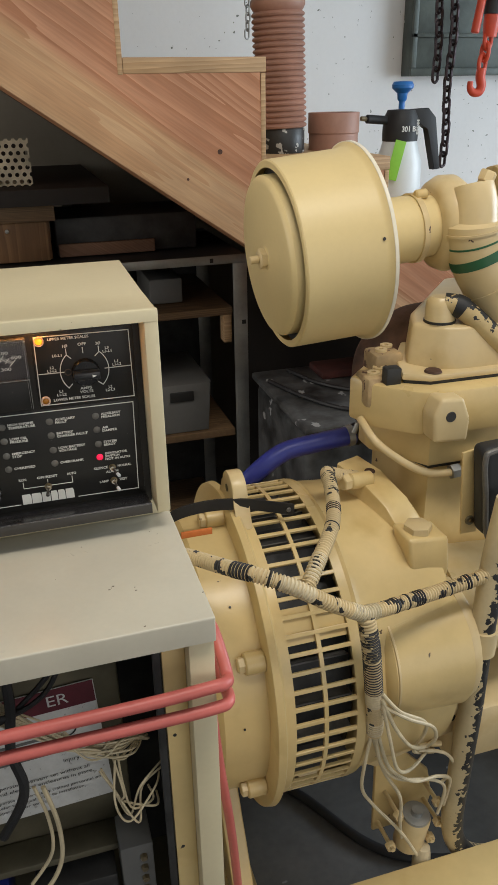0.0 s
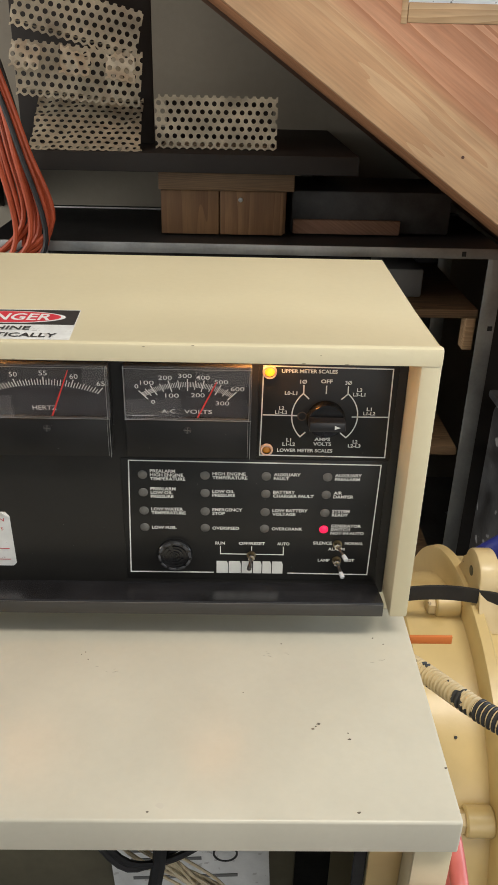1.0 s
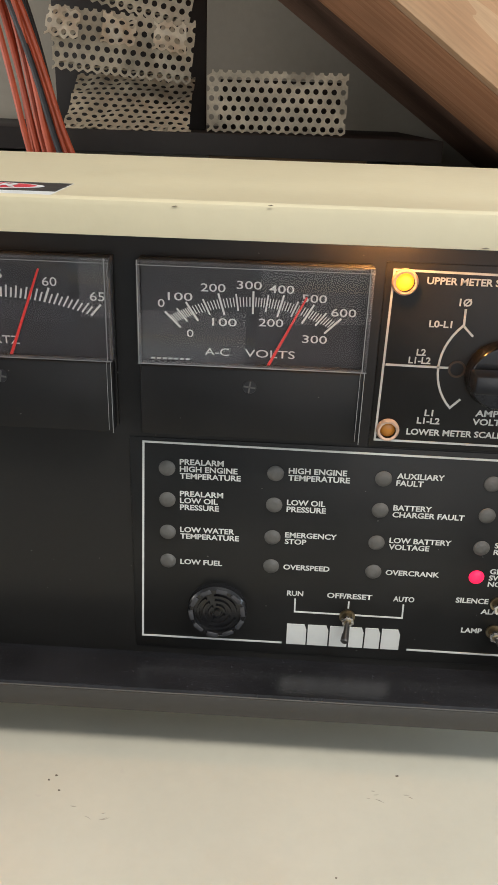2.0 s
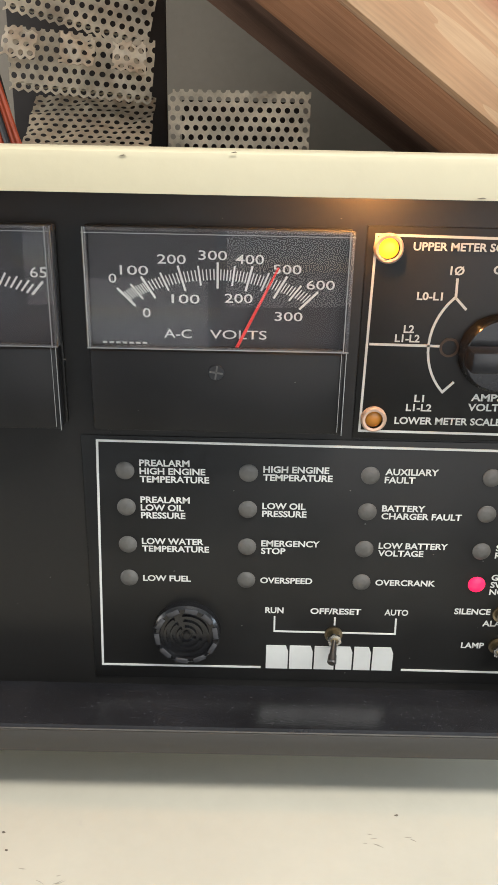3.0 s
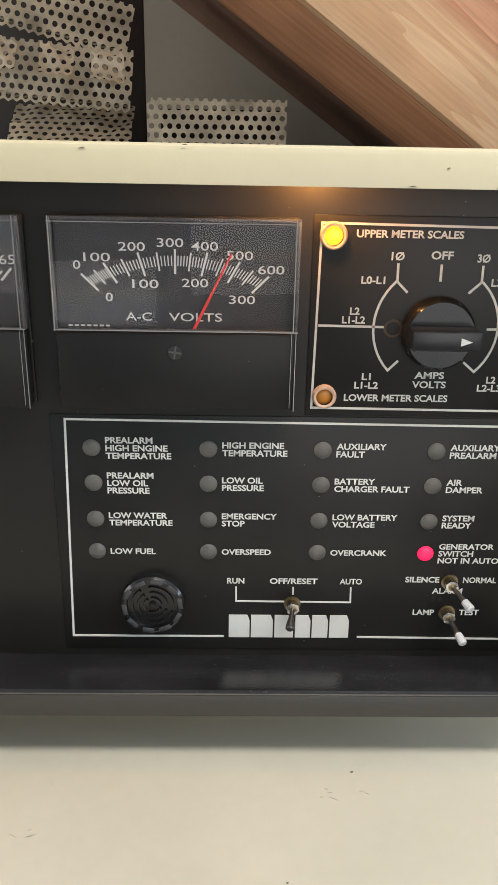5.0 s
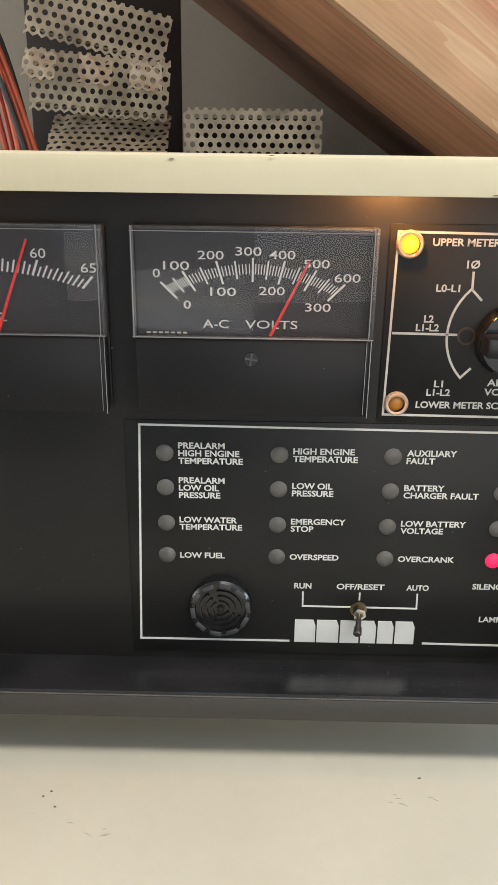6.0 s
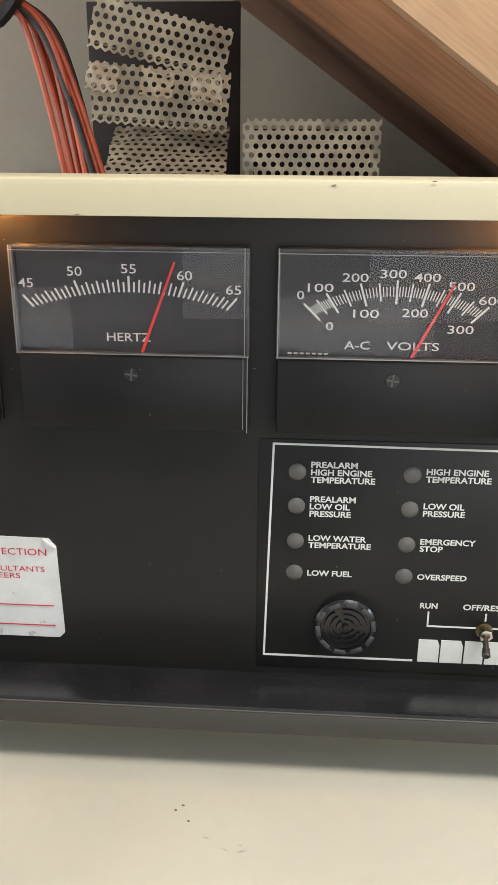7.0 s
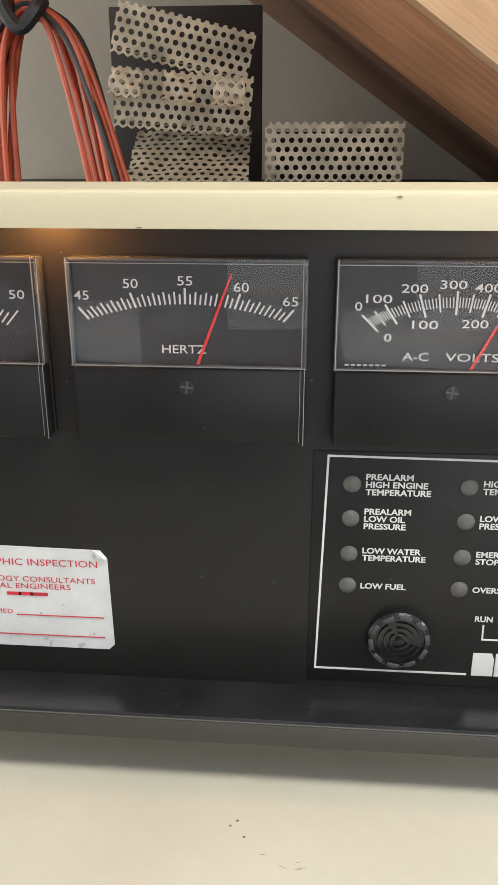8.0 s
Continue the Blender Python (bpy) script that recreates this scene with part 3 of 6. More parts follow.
for body, x, z, w in (("L0-L1", 0.0600, 1.2376, 0.0102), ("L2", 0.0530, 1.2243, 0.0042), ("L1-L2", 0.0527, 1.2205, 0.0100), ("L1", 0.0600, 1.1953, 0.0040),
                      ("L1-L2", 0.0602, 1.1913, 0.0106), ("AMPS", 0.0880, 1.1962, 0.0132), ("VOLTS", 0.0882, 1.1919, 0.0152), ("L2", 0.1157, 1.1944, 0.0042),
                      ("L2-L3", 0.1152, 1.1906, 0.0106), ("L3", 0.1155, 1.2412, 0.0042), ("L3-L1", 0.1155, 1.2372, 0.0100), ("L1", 0.1248, 1.2243, 0.0042), ("L1-L2", 0.1252, 1.2205, 0.0100)):
    words(body, x, z, TY, ctl, 0.0030, w, "c")

rows_z = (1.1615, 1.1441, 1.1256, 1.1085)
cols_x = (-0.0633, -0.0100, 0.0425, 0.0950)
legend = [["PREALARM|HIGH ENGINE|TEMPERATURE", "PREALARM|LOW OIL|PRESSURE", "LOW WATER|TEMPERATURE", "LOW FUEL"],
          ["HIGH ENGINE|TEMPERATURE", "LOW OIL|PRESSURE", "EMERGENCY|STOP", "OVERSPEED"],
          ["AUXILIARY|FAULT", "BATTERY|CHARGER FAULT", "LOW BATTERY|VOLTAGE", "OVERCRANK"],
          ["AUXILIARY|PREALARM", "AIR|DAMPER", "SYSTEM|READY", "GENERATOR|SWITCH|NOT IN AUTO"]]


def indicator(x, z, r, mat, label, collar=None):
    bm = B()
    lathe(bm, [(0, 0), (0, r), (0.0004, r), (0.0009, r * 0.85), (0.0013, r * 0.4), (0.0014, 0)], (x, OY, z), (0, -1, 0), 24)
    lens = part("indicator_lens", bm, mat, ctl, label)
    if collar:
        bm = B()
        lathe(bm, [(0, r * 1.02), (0, r + collar), (0.0016, r + collar), (0.0026, r + collar * 0.6), (0.0022, r * 1.02)], (x, OY, z), (0, -1, 0), 28)
        part("collar", bm, COLLAR, lens, "pale translucent lamp collar")
    return lens


for c in range(4):
    for r in range(4):
        lit = (c, r) == (3, 3)
        indicator(cols_x[c], rows_z[r], 0.0041 if not lit else 0.0039, REDLIT if lit else LENS, "lit red indicator lens" if lit else "unlit grey indicator lens")
        lines = legend[c][r].split("|")
        n = len(lines)
        for k, line in enumerate(lines):
            words(line, cols_x[c] + 0.0063, rows_z[r] + (n - 1) * 0.0019 - k * 0.0038 - 0.0014, TY, ctl, 0.0029, stretch=1.10, bold=0.028)
indicator(0.0421, 1.2572, 0.0040, AMBERLIT, "lit amber lamp lens", 0.0018)
indicator(0.0417, 1.1875, 0.0036, AMBER, "unlit amber lamp lens", 0.0018)

# selector knob
bm = B()
lathe(bm, [(0, 0), (0, 0.0158), (0.002, 0.0160), (0.0060, 0.0152), (0.0072, 0.0142), (0.0072, 0)], (KX + 0.0005, OY, KZ - 0.0018), (0, -1, 0), 40)
knob = part("selector_knob", bm, GLOSS, ctl, "black round selector knob with a bar grip")
bm = B()
box(bm, -0.0146, 0.0146, 0, 0.0125, -0.0042, 0.0042, 0.0010, Matrix.Translation((KX + 0.0005, OY - 0.0180, KZ - 0.0020)))
part("grip", bm, GRIP, knob)
bm = B()
slab(bm, [(KX + 0.0062, KZ - 0.0003), (KX + 0.0110, KZ - 0.0020), (KX + 0.0062, KZ - 0.0037)], "y", OY - 0.0183, OY - 0.0179)
part("pointer_mark", bm, WHITE, knob)
bm = B()
lathe(bm, [(0, 0.0030), (0, 0.0040), (0.0004, 0.0040), (0.0004, 0.0030)], (0.0700, OY, 1.2185), (0, -1, 0), 24)
part("ring_mark", bm, RINGBROWN, ctl, "faint brown ring mark")

# alarm horn
bm = B()
HX, HZ = -0.0372, 1.0808
lathe(bm, [(0, 0), (0, 0.0158), (0.0036, 0.0155), (0.0050, 0.0142), (0.0050, 0.0126), (0.0038, 0.0122), (0.0038, 0)], (HX, OY, HZ), (0, -1, 0), 40)
horn = part("alarm_horn", bm, GLOSS, ctl, "round black alarm horn with slots")
for r0 in (0.0100, 0.0070, 0.0040):
    bm = B()
    for a in (20, 140, 260):
        lathe(bm, [(0, r0 - 0.0007), (0, r0 + 0.0007), (0.0011, r0 + 0.0005), (0.0011, r0 - 0.0005)], (HX, OY - 0.0038, HZ), (0, -1, 0), 14, True, a, a + 95)
    part("horn_rib", bm, GLOSS, horn)
bm = B()
lathe(bm, [(0, 0), (0, 0.0019), (0.0016, 0.0016), (0.0018, 0)], (HX, OY - 0.0038, HZ), (0, -1, 0), 16)
part("horn_centre", bm, BLACK, horn)
for k in range(10):
    bm = B()
    a = radians(36 * k + 8)
    box(bm, -0.0030, 0.0030, -0.0008, 0.0, -0.0012, 0.0012, 0.0003, Matrix.Translation((HX + 0.0136 * math.cos(a), OY - 0.0049, HZ + 0.0136 * math.sin(a))) @ Matrix.Rotation(math.pi / 2 - a, 4, "Y"))
    part("rim_tooth", bm, HORNRIM, horn)


def toggle(x, z, tip, length=0.0155, pale=True):
    bm = B()
    lathe(bm, [(0, 0), (0, 0.0042), (0.0008, 0.0042), (0.0008, 0.0030), (0.0052, 0.0030), (0.0056, 0.0024), (0.0056, 0)], (x, OY, z), (0, -1, 0), 20)
    sw = part("toggle_switch", bm, BRASS, ctl, "tarnished threaded toggle bushing")
    bm = B()
    lathe(bm, [(0, 0.0021), (0, 0.0034), (0.0012, 0.0034), (0.0012, 0.0021)], (x, OY - 0.0044, z), (0, -1, 0), 6)
    part("nut", bm, CHROME, sw)
    bm = B()
    d = Vector(tip).normalized()
    a = Vector((x, OY - 0.0045, z))
    lathe(bm, [(0, 0), (0, 0.0010), (length * 0.55, 0.0014), (length * 0.9, 0.0017), (length, 0.0014), (length, 0)], a, d, 14)
    part("lever", bm, LEVER, sw, "darkened steel lever")
    bm = B()
    lathe(bm, [(length * 0.68, 0.00155), (length * 0.69, 0.0019), (length * 1.00, 0.0021), (length * 1.05, 0.0015), (length * 1.05, 0)], a, d, 14)
    part("lever_tip", bm, PALETIP if pale else LEVER, sw, "pale lever tip" if pale else "")


toggle(0.0314, 1.0800, (-0.16, -0.90, -0.30), 0.0125, False)
toggle(0.1084, 1.0930, (0.36, -0.86, -0.25))
toggle(0.1088, 1.0755, (0.22, -0.86, -0.30))
frame_line([(0.0035, 1.0893), (0.0036, 1.0811), (0.0602, 1.0808), (0.0600, 1.0893)], 0.0008)
frame_line([(0.0316, 1.0893), (0.0316, 1.0850)], 0.0008)
words("RUN", 0.0033, 1.0912, TY, ctl, 0.0030, 0.0085, "c")
words("OFF/RESET", 0.0317, 1.0912, TY, ctl, 0.0030, 0.0235, "c")
words("AUTO", 0.0598, 1.0912, TY, ctl, 0.0030, 0.0110, "c")
words("SILENCE", 0.0865, 1.0926, TY, ctl, 0.0030, 0.0168)
words("NORMAL", 0.1150, 1.0925, TY, ctl, 0.0030, 0.0165)
words("ALARM", 0.1078, 1.0863, TY, ctl, 0.0030, 0.0150, "c")
words("LAMP", 0.0918, 1.0740, TY, ctl, 0.0030, 0.0108)
words("TEST", 0.1150, 1.0741, TY, ctl, 0.0030, 0.0100)
# maker's mark as six plain white blocks
for x0, x1 in ((0.0001, 0.0105), (0.0112, 0.0222), (0.0230, 0.0325), (0.0334, 0.0410), (0.0418, 0.0498), (0.0506, 0.0603)):
    bm = B()
    slab(bm, [(x0, 1.0602), (x1, 1.0602), (x1, 1.0700), (x1 - 0.0012, 1.0732), (x0, 1.0732)], "y", OY - 0.0004, OY)
    part("maker_mark", bm, WHITE, ctl)


# ---- panel meters ----
def meter(x0, x1, label):
    z0, z1, zs = 1.1835, 1.2640, 1.2178
    bm = B()
    box(bm, x0, x1, 0.8518, PY, z0, z1, 0.0006)
    body = part("panel_meter", bm, SATIN, ctl, label)
    bm = B()
    box(bm, x0 + 0.0006, x1 - 0.0006, 0.8432, 0.8516, z0, zs - 0.0006, 0.0012)
    part("lower_cover", bm, COVER, body, "glossy black lower cover")
    cx = (x0 + x1) / 2 - 0.0006
    bm = B()
    lathe(bm, [(0, 0), (0, 0.0032), (0.0005, 0.0030), (0.0005, 0)], (cx, 0.8432, 1.2090), (0, -1, 0), 20)
    screw = part("zero_screw", bm, GRIP, body)
    for a in (0, 90):
        bm = B()
        box(bm, -0.0027, 0.0027, -0.0003, 0, -0.00035, 0.00035, 0, Matrix.Translation((cx, 0.8427, 1.2090)) @ Matrix.Rotation(radians(a + 8), 4, "Y"))
        part("slot", bm, LENS, screw)
    bm = B()
    box(bm, x0 + 0.002, x1 - 0.002, 0.8504, 0.8516, zs + 0.001, z1 - 0.0015)
    part("dial", bm, DIAL, body, "black dial with white scale")
    bm = B()
    for a, b, c, d in ((x0, x0 + 0.0016, zs, z1), (x1 - 0.0016, x1, zs, z1), (x0 + 0.0016, x1 - 0.0016, zs, zs + 0.0010), (x0 + 0.0016, x1 - 0.0016, z1 - 0.0016, z1)):
        box(bm, a, b, 0.8443, 0.8516, c, d, 0.0004)
    part("cover_edge", bm, EDGE, body, "clear cover edge")
    bm = B()
    box(bm, x0, x1, 0.8426, 0.8441, zs, z1, 0.0005)
    pane = part("cover_pane", bm, ACRYLIC, body, "clear acrylic meter cover")
    pane.visible_shadow = False
    # glint along the clear cover's edges, added as thin pale strips
    bm = B()
    for a, b, c, d in ((x0 + 0.0004, x0 + 0.0008, zs, z1), (x1 - 0.0022, x1 - 0.0018, zs, z1), (x0, x1, zs + 0.0002, zs + 0.0006), (x0, x1, z1 - 0.0022, z1 - 0.0019), (x1 - 0.0009, x1 - 0.0006, z0, zs), (x1 - 0.0027, x1 - 0.0025, z0 + 0.0015, zs)):
        box(bm, a, b, 0.8423, 0.8426, c, d)
    part("arris_glint", bm, STEEL, body, "thin pale strips painted as the glint on the clear cover's edges")
    return body


DY = 0.8503


def tick(parent, cx, cz, a, r0, r1, w, lean=1.0, foot=None):
    """A scale mark on a shallow arc, leaning lean times as far as its place on the arc."""
    s, c = math.sin(radians(a)), math.cos(radians(a))
    t, u = math.sin(radians(a * lean)), math.cos(radians(a * lean))
    rm = r0 if foot is None else foot
    bm = B()
    o = Vector((cx + rm * s, cz + rm * c))
    p, q, e = o + Vector((t, u)) * (r0 - rm), o + Vector((t, u)) * (r1 - rm), Vector((u, -t)) * w / 2
    slab(bm, [tuple(p + e), tuple(q + e), tuple(q - e), tuple(p - e)], "y", DY - 0.0003, DY)
    part("scale_tick", bm, WHITE, parent, smooth=False)


def needle(parent, top, bottom):
    bm = B()
    t, b = Vector(top), Vector(bottom)
    d = (t - b).normalized()
    s = Vector((-d.y, d.x))
    slab(bm, [tuple(b + s * 0.00065), tuple(b - s * 0.00065), tuple(t - s * 0.0004), tuple(t + s * 0.0004)], "y", 0.8480, 0.8486)
    part("needle", bm, RED, parent, "red needle")


volts = meter(-0.0742, 0.0280, "black alternating current voltmeter reading near 480")
VC = (-0.0236, 1.1707)
major = (-27.9, -20.8, -10.6, 0.0, 9.2, 18.7, 27.9)
for i, a in enumerate(major):
    tick(volts, *VC, a, 0.0702, 0.0798, 0.00085, 1.65, 0.0752)
    if i < 6:
        b = major[i + 1]
        tick(volts, *VC, (a + b) / 2, 0.0715, 0.0788, 0.0007, 1.65, 0.0752)
        for k in range(1, 10):
            if k != 5:
                tick(volts, *VC, a + (b - a) * k / 10, 0.0733, 0.0773, 0.00042, 1.65, 0.0752)
for body, x, z in (("0", -0.0637, 1.2440), ("100", -0.0554, 1.2471), ("200", -0.0411, 1.2514), ("300", -0.0255, 1.2531), ("400", -0.0115, 1.2519), ("500", 0.0028, 1.2485), ("600", 0.0158, 1.2430),
                   ("0", -0.0510, 1.2313), ("100", -0.0359, 1.2368), ("200", -0.0155, 1.2374), ("300", 0.0040, 1.2309)):
    words(body, x, z - 0.0017, DY - 0.0002, volts, 0.0034, 0.0036 * len(body) - 0.0006 * (len(body) == 1), "c", name="numeral", bold=0.004)
words("A-C", -0.0444, 1.2218, DY - 0.0002, volts, 0.0034, 0.0108, bold=0.004)
words("VOLTS", -0.0265, 1.2218, DY - 0.0002, volts, 0.0034, 0.0222, bold=0.004)
bm = B()
for k in range(7):
    box(bm, -0.0685 + k * 0.0026, -0.0668 + k * 0.0026, DY - 0.0003, DY, 1.2192, 1.2199)
part("small_print", bm, WHITE, volts, "unreadable small print")
needle(volts, (-0.0004, 1.2494), (-0.0167, 1.2170))

hertz = meter(-0.1882, -0.0858, "black frequency meter reading just under 60")
HC = (-0.1385, 1.1112)
for k in range(41):
    a = -18.3 + 36.6 * k / 40
    tick(hertz, *HC, a, 0.1327, 0.1392 if k % 10 == 0 else (0.1378 if k % 2 == 0 else 0.1368), 0.0009 if k % 10 == 0 else 0.0007, 2.3)
for body, x, z in (("45", -0.1830, 1.2471), ("50", -0.1616, 1.2521), ("55", -0.1384, 1.2534), ("60", -0.1146, 1.2510), ("65", -0.0939, 1.2454)):
    words(body, x, z - 0.0018, DY - 0.0002, hertz, 0.0038, 0.0064, "c", name="numeral", bold=0.002)
words("HERTZ", -0.1490, 1.2232, DY - 0.0002, hertz, 0.0036, 0.0192, bold=0.004)
needle(hertz, (-0.1184, 1.2568), (-0.1340, 1.2172))

amps = meter(-0.3040, -0.2005, "black ammeter beside the frequency meter")
AC = (-0.2525, 1.1710)
for k in range(31):
    tick(amps, *AC, -27.9 + 55.8 * k / 30, 0.0715, 0.0795 if k % 5 == 0 else 0.0768, 0.0006, 1.5)
words("50", -0.2135, 1.2452, DY - 0.0002, amps, 0.0036, 0.0068, "c", name="numeral", bold=0.004)
needle(amps, (-0.2890, 1.2400), (-0.2640, 1.2170))

# chips along the folded lip
for x, z, w in ((-0.0535, 1.2893, 0.0012), (-0.017, 1.2909, 0.0011), (0.0655, 1.2782, 0.0016), (0.098, 1.2780, 0.0018), (0.0780, 1.2846, 0.0006), (-0.150, 1.2779, 0.0014), (-0.205, 1.2902, 0.0008)):
    bm = B()
    slab(bm, [(x - w, z), (x - w * 0.2, z - 0.0002), (x + w, z + 0.0001), (x + w * 0.3, z + 0.0003)], "y", 0.8172, 0.8176)
    part("paint_chip", bm, CHIP, ctl, "dark chip in the lip's paint")

# panel lamps under the lip
for x in (0.0335, -0.1965):
    bm = B()
    lathe(bm, [(0, 0), (0, 0.0022), (0.003, 0.0024), (0.0048, 0.0016), (0.0054, 0)], (x, 0.8400, 1.2866), (0, 0, -1), 12)
    part("panel_lamp", bm, BULB, ctl, "small lit amber bulb under the lip")

# inspection sticker
stick = thing("inspection_sticker", (-0.25, PY, 1.06), "soiled white inspection sticker with red print on the panel", "sticker")
SX0, SX1, SZ0, SZ1 = -0.2920, -0.1805, 1.0653, 1.1226
bm = B()
slab(bm, [(SX0, SZ0 + 0.003), (SX0 + 0.003, SZ0), (SX1 - 0.003, SZ0), (SX1, SZ0 + 0.003), (SX1 - 0.001, SZ1 - 0.005), (SX1 - 0.0045, SZ1 - 0.0006), (SX0 + 0.003, SZ1 + 0.001), (SX0, SZ1 - 0.003)], "y", PY - 0.0005, PY)
part("paper", bm, PAPER, stick)
bm = B()
slab(bm, [(SX1 - 0.0072, SZ1 - 0.0002), (SX1 - 0.0012, SZ1 - 0.0048), (SX1 - 0.0052, SZ1 - 0.0036)], "y", PY - 0.0022, PY - 0.0005)
part("curled_corner", bm, PAPER, stick, "curled torn sticker corner")
SY = PY - 0.0008
words("THERMOGRAPHIC INSPECTION", -0.1866, 1.1125, SY, stick, 0.0037, 0.0905, "r", REDINK, bold=0.0)
words("TECHNOLOGY CONSULTANTS", -0.1882, 1.1033, SY, stick, 0.0030, 0.0750, "r", REDINK, bold=0.0)
words("ELECTRICAL ENGINEERS", -0.2010, 1.0993, SY, stick, 0.0030, 0.0610, "r", REDINK, bold=0.0)
words("PERFORMED", -0.2322, 1.0845, SY, stick, 0.0026, 0.0250, "r", REDINK, bold=0.0)
bm = B()
for k, w in enumerate((0.0050, 0.0050, 0.0066)):
    box(bm, -0.2372 + (0, 0.0062, 0.0124)[k] + 0.003, -0.2372 + (0, 0.0062, 0.0124)[k] + w + 0.0022 + 0.003, SY - 0.0002, SY, 1.0954, 1.0972)
part("number_bar", bm, REDINK, stick, "red bars of print")
for x0, z in ((-0.2305, 1.0838), (-0.2700, 1.0722)):
    bm = B()
    box(bm, x0, -0.1850, SY - 0.0002, SY, z, z + 0.0005)
    part("ruled_line", bm, REDINK, stick)

# warning sticker on top
warn = thing("warning_sticker", (-0.17, 0.87, 1.2917), "white warning sticker with a red oval and black words", "sticker")
flat = Matrix.Rotation(radians(-90), 4, "X")
TZ = 1.28755
bm = B()
slab(bm, [(-0.235, 0.8338), (-0.1115, 0.8345), (-0.1165, 0.9105), (-0.238, 0.9090)], "z", TZ, TZ + 0.0001)
part("backing", bm, PAPER, warn)
bm = B()
slab(bm, [(-0.2340, 0.8685), (-0.1145, 0.8700), (-0.1168, 0.9090), (-0.2345, 0.9075)], "z", TZ + 0.0001, TZ + 0.0002)
part("black_band", bm, BLACKINK, warn)
for name, mat, k, z in (("oval_rim", PAPER, 1.0, 0.0002), ("oval", REDINK, 0.92, 0.0003)):
    bm = B()
    slab(bm, [(-0.172 + 0.047 * k * math.cos(2 * math.pi * i / 40), 0.8885 + 0.0165 * (k - 0.04) * math.sin(2 * math.pi * i / 40)) for i in range(40)], "z", TZ + z, TZ + z + 0.0001)
    part(name, bm, mat, warn)
for body, x, y, cap, w, mat in (("DANGER", -0.136, 0.8800, 0.0170, 0.072, PAPER), ("MACHINE", -0.147, 0.8555, 0.0090, 0.055, BLACKINK), ("AUTOMATICALLY", -0.123, 0.8390, 0.0090, 0.100, BLACKINK)):
    me, w2 = lettering(body, w, cap, 0.02)
    me.materials.append(mat)
    ob = new("lettering", me)
    ob.parent = warn
    ob.matrix_parent_inverse = Matrix.Translation(-Vector(warn.location))
    ob.matrix_basis = Matrix.Translation((x - w, y, TZ + 0.0006)) @ flat

# ---- enclosure under the controller ----
enc = thing("generator_enclosure", (-0.2, 0.9, 0.2), "cream sheet steel enclosure with an open wired front", "enclosure")
EX0, EX1, EY0, EY1 = -0.62, 0.1762, 0.6308, 1.16
bm = B()
box(bm, EX0, EX1, EY0, EY1, 0.986, 1.016)
bm.normal_update()
low_face = [f for f in bm.faces if f.normal.z < -0.5]
bmesh.ops.delete(bm, geom=low_face, context="FACES_ONLY")
bmesh.ops.bevel(bm, geom=[e for e in bm.edges if not e.is_boundary], offset=0.0022, segments=3, profile=0.5, affect="EDGES")
bmesh.ops.recalc_face_normals(bm, faces=bm.faces[:])
bmesh.ops.solidify(bm, geom=bm.faces[:], thickness=0.0025)
part("top_cover", bm, TABLE, enc, "scuffed pale cream top cover with a folded skirt")
bm = B()
box(bm, 0.1475, 0.1748, 0.6360, 0.6395, 0.20, 1.0100, 0.001)
part("corner_post", bm, CREAM, enc, "cream corner post")
bm = B()
box(bm, 0.1715, 0.1748, 0.6396, 1.10, 0.20, 1.0110, 0.001)
part("side_panel", bm, CREAM, enc)
bm = B()
box(bm, 0.1475, 0.1505, 0.6396, 0.662, 0.20, 0.9900, 0.0008)
part("post_return", bm, CREAM, enc)
bm = B()
box(bm, 0.122, 0.1474, 0.6600, 0.6635, 0.20, 0.9900, 0.0008)
flange = part("inner_flange", bm, GEN, enc, "inner flange with screw holes")
for z in (0.965, 0.842, 0.66):
    bm = B()
    lathe(bm, [(0, 0), (0, 0.0023), (0.0006, 0.002), (0.0006, 0)], (0.130, 0.6600, z), (0, -1, 0), 12)
    part("screw_hole", bm, BLACKINK, flange)
bm = B()
box(bm, 0.112, 0.1215, 0.664, 0.668, 0.20, 0.9900, 0.001)
part("dark_channel", bm, DARKSTEELSHADE, enc, "dark steel channel behind the flange")
# back, floor and casing carry the interior's shade in their colours
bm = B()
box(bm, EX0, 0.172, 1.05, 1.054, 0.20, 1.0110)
part("back_panel", bm, DARKSTEELSHADE, enc, "back panel of the enclosure with interior shade put into its colour")
bm = B()
box(bm, EX0, EX0 + 0.004, 0.632, 1.10, 0.20, 1.0110)
part("side_panel", bm, CREAM, enc)
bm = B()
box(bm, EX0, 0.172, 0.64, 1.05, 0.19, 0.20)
part("bottom_panel", bm, SHADECREAM, enc)
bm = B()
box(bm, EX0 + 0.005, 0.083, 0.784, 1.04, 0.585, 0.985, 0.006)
part("inner_casing", bm, SHADECREAM, enc, "olive casing inside the enclosure with interior shade in its colour")
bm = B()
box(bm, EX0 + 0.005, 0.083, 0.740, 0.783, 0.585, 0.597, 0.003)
part("casing_flange", bm, SHADECREAM, enc)
# instruction placard
bm = B()
tilt = Matrix.Translation((-0.02, 0.776, 0.735)) @ Matrix.Rotation(radians(-2), 4, "X") @ Matrix.Rotation(radians(-3), 4, "Y")
box(bm, -0.080, 0.077, 0.0, 0.0016, -0.085, 0.105, 0.0004, tilt)
plac = part("placard", bm, PAPER, enc, "white instruction placard with a red heading")
bm = B()
box(bm, -0.079, 0.076, -0.0006, 0.0, 0.072, 0.1045, 0, tilt)
part("red_band", bm, MAROON, plac)


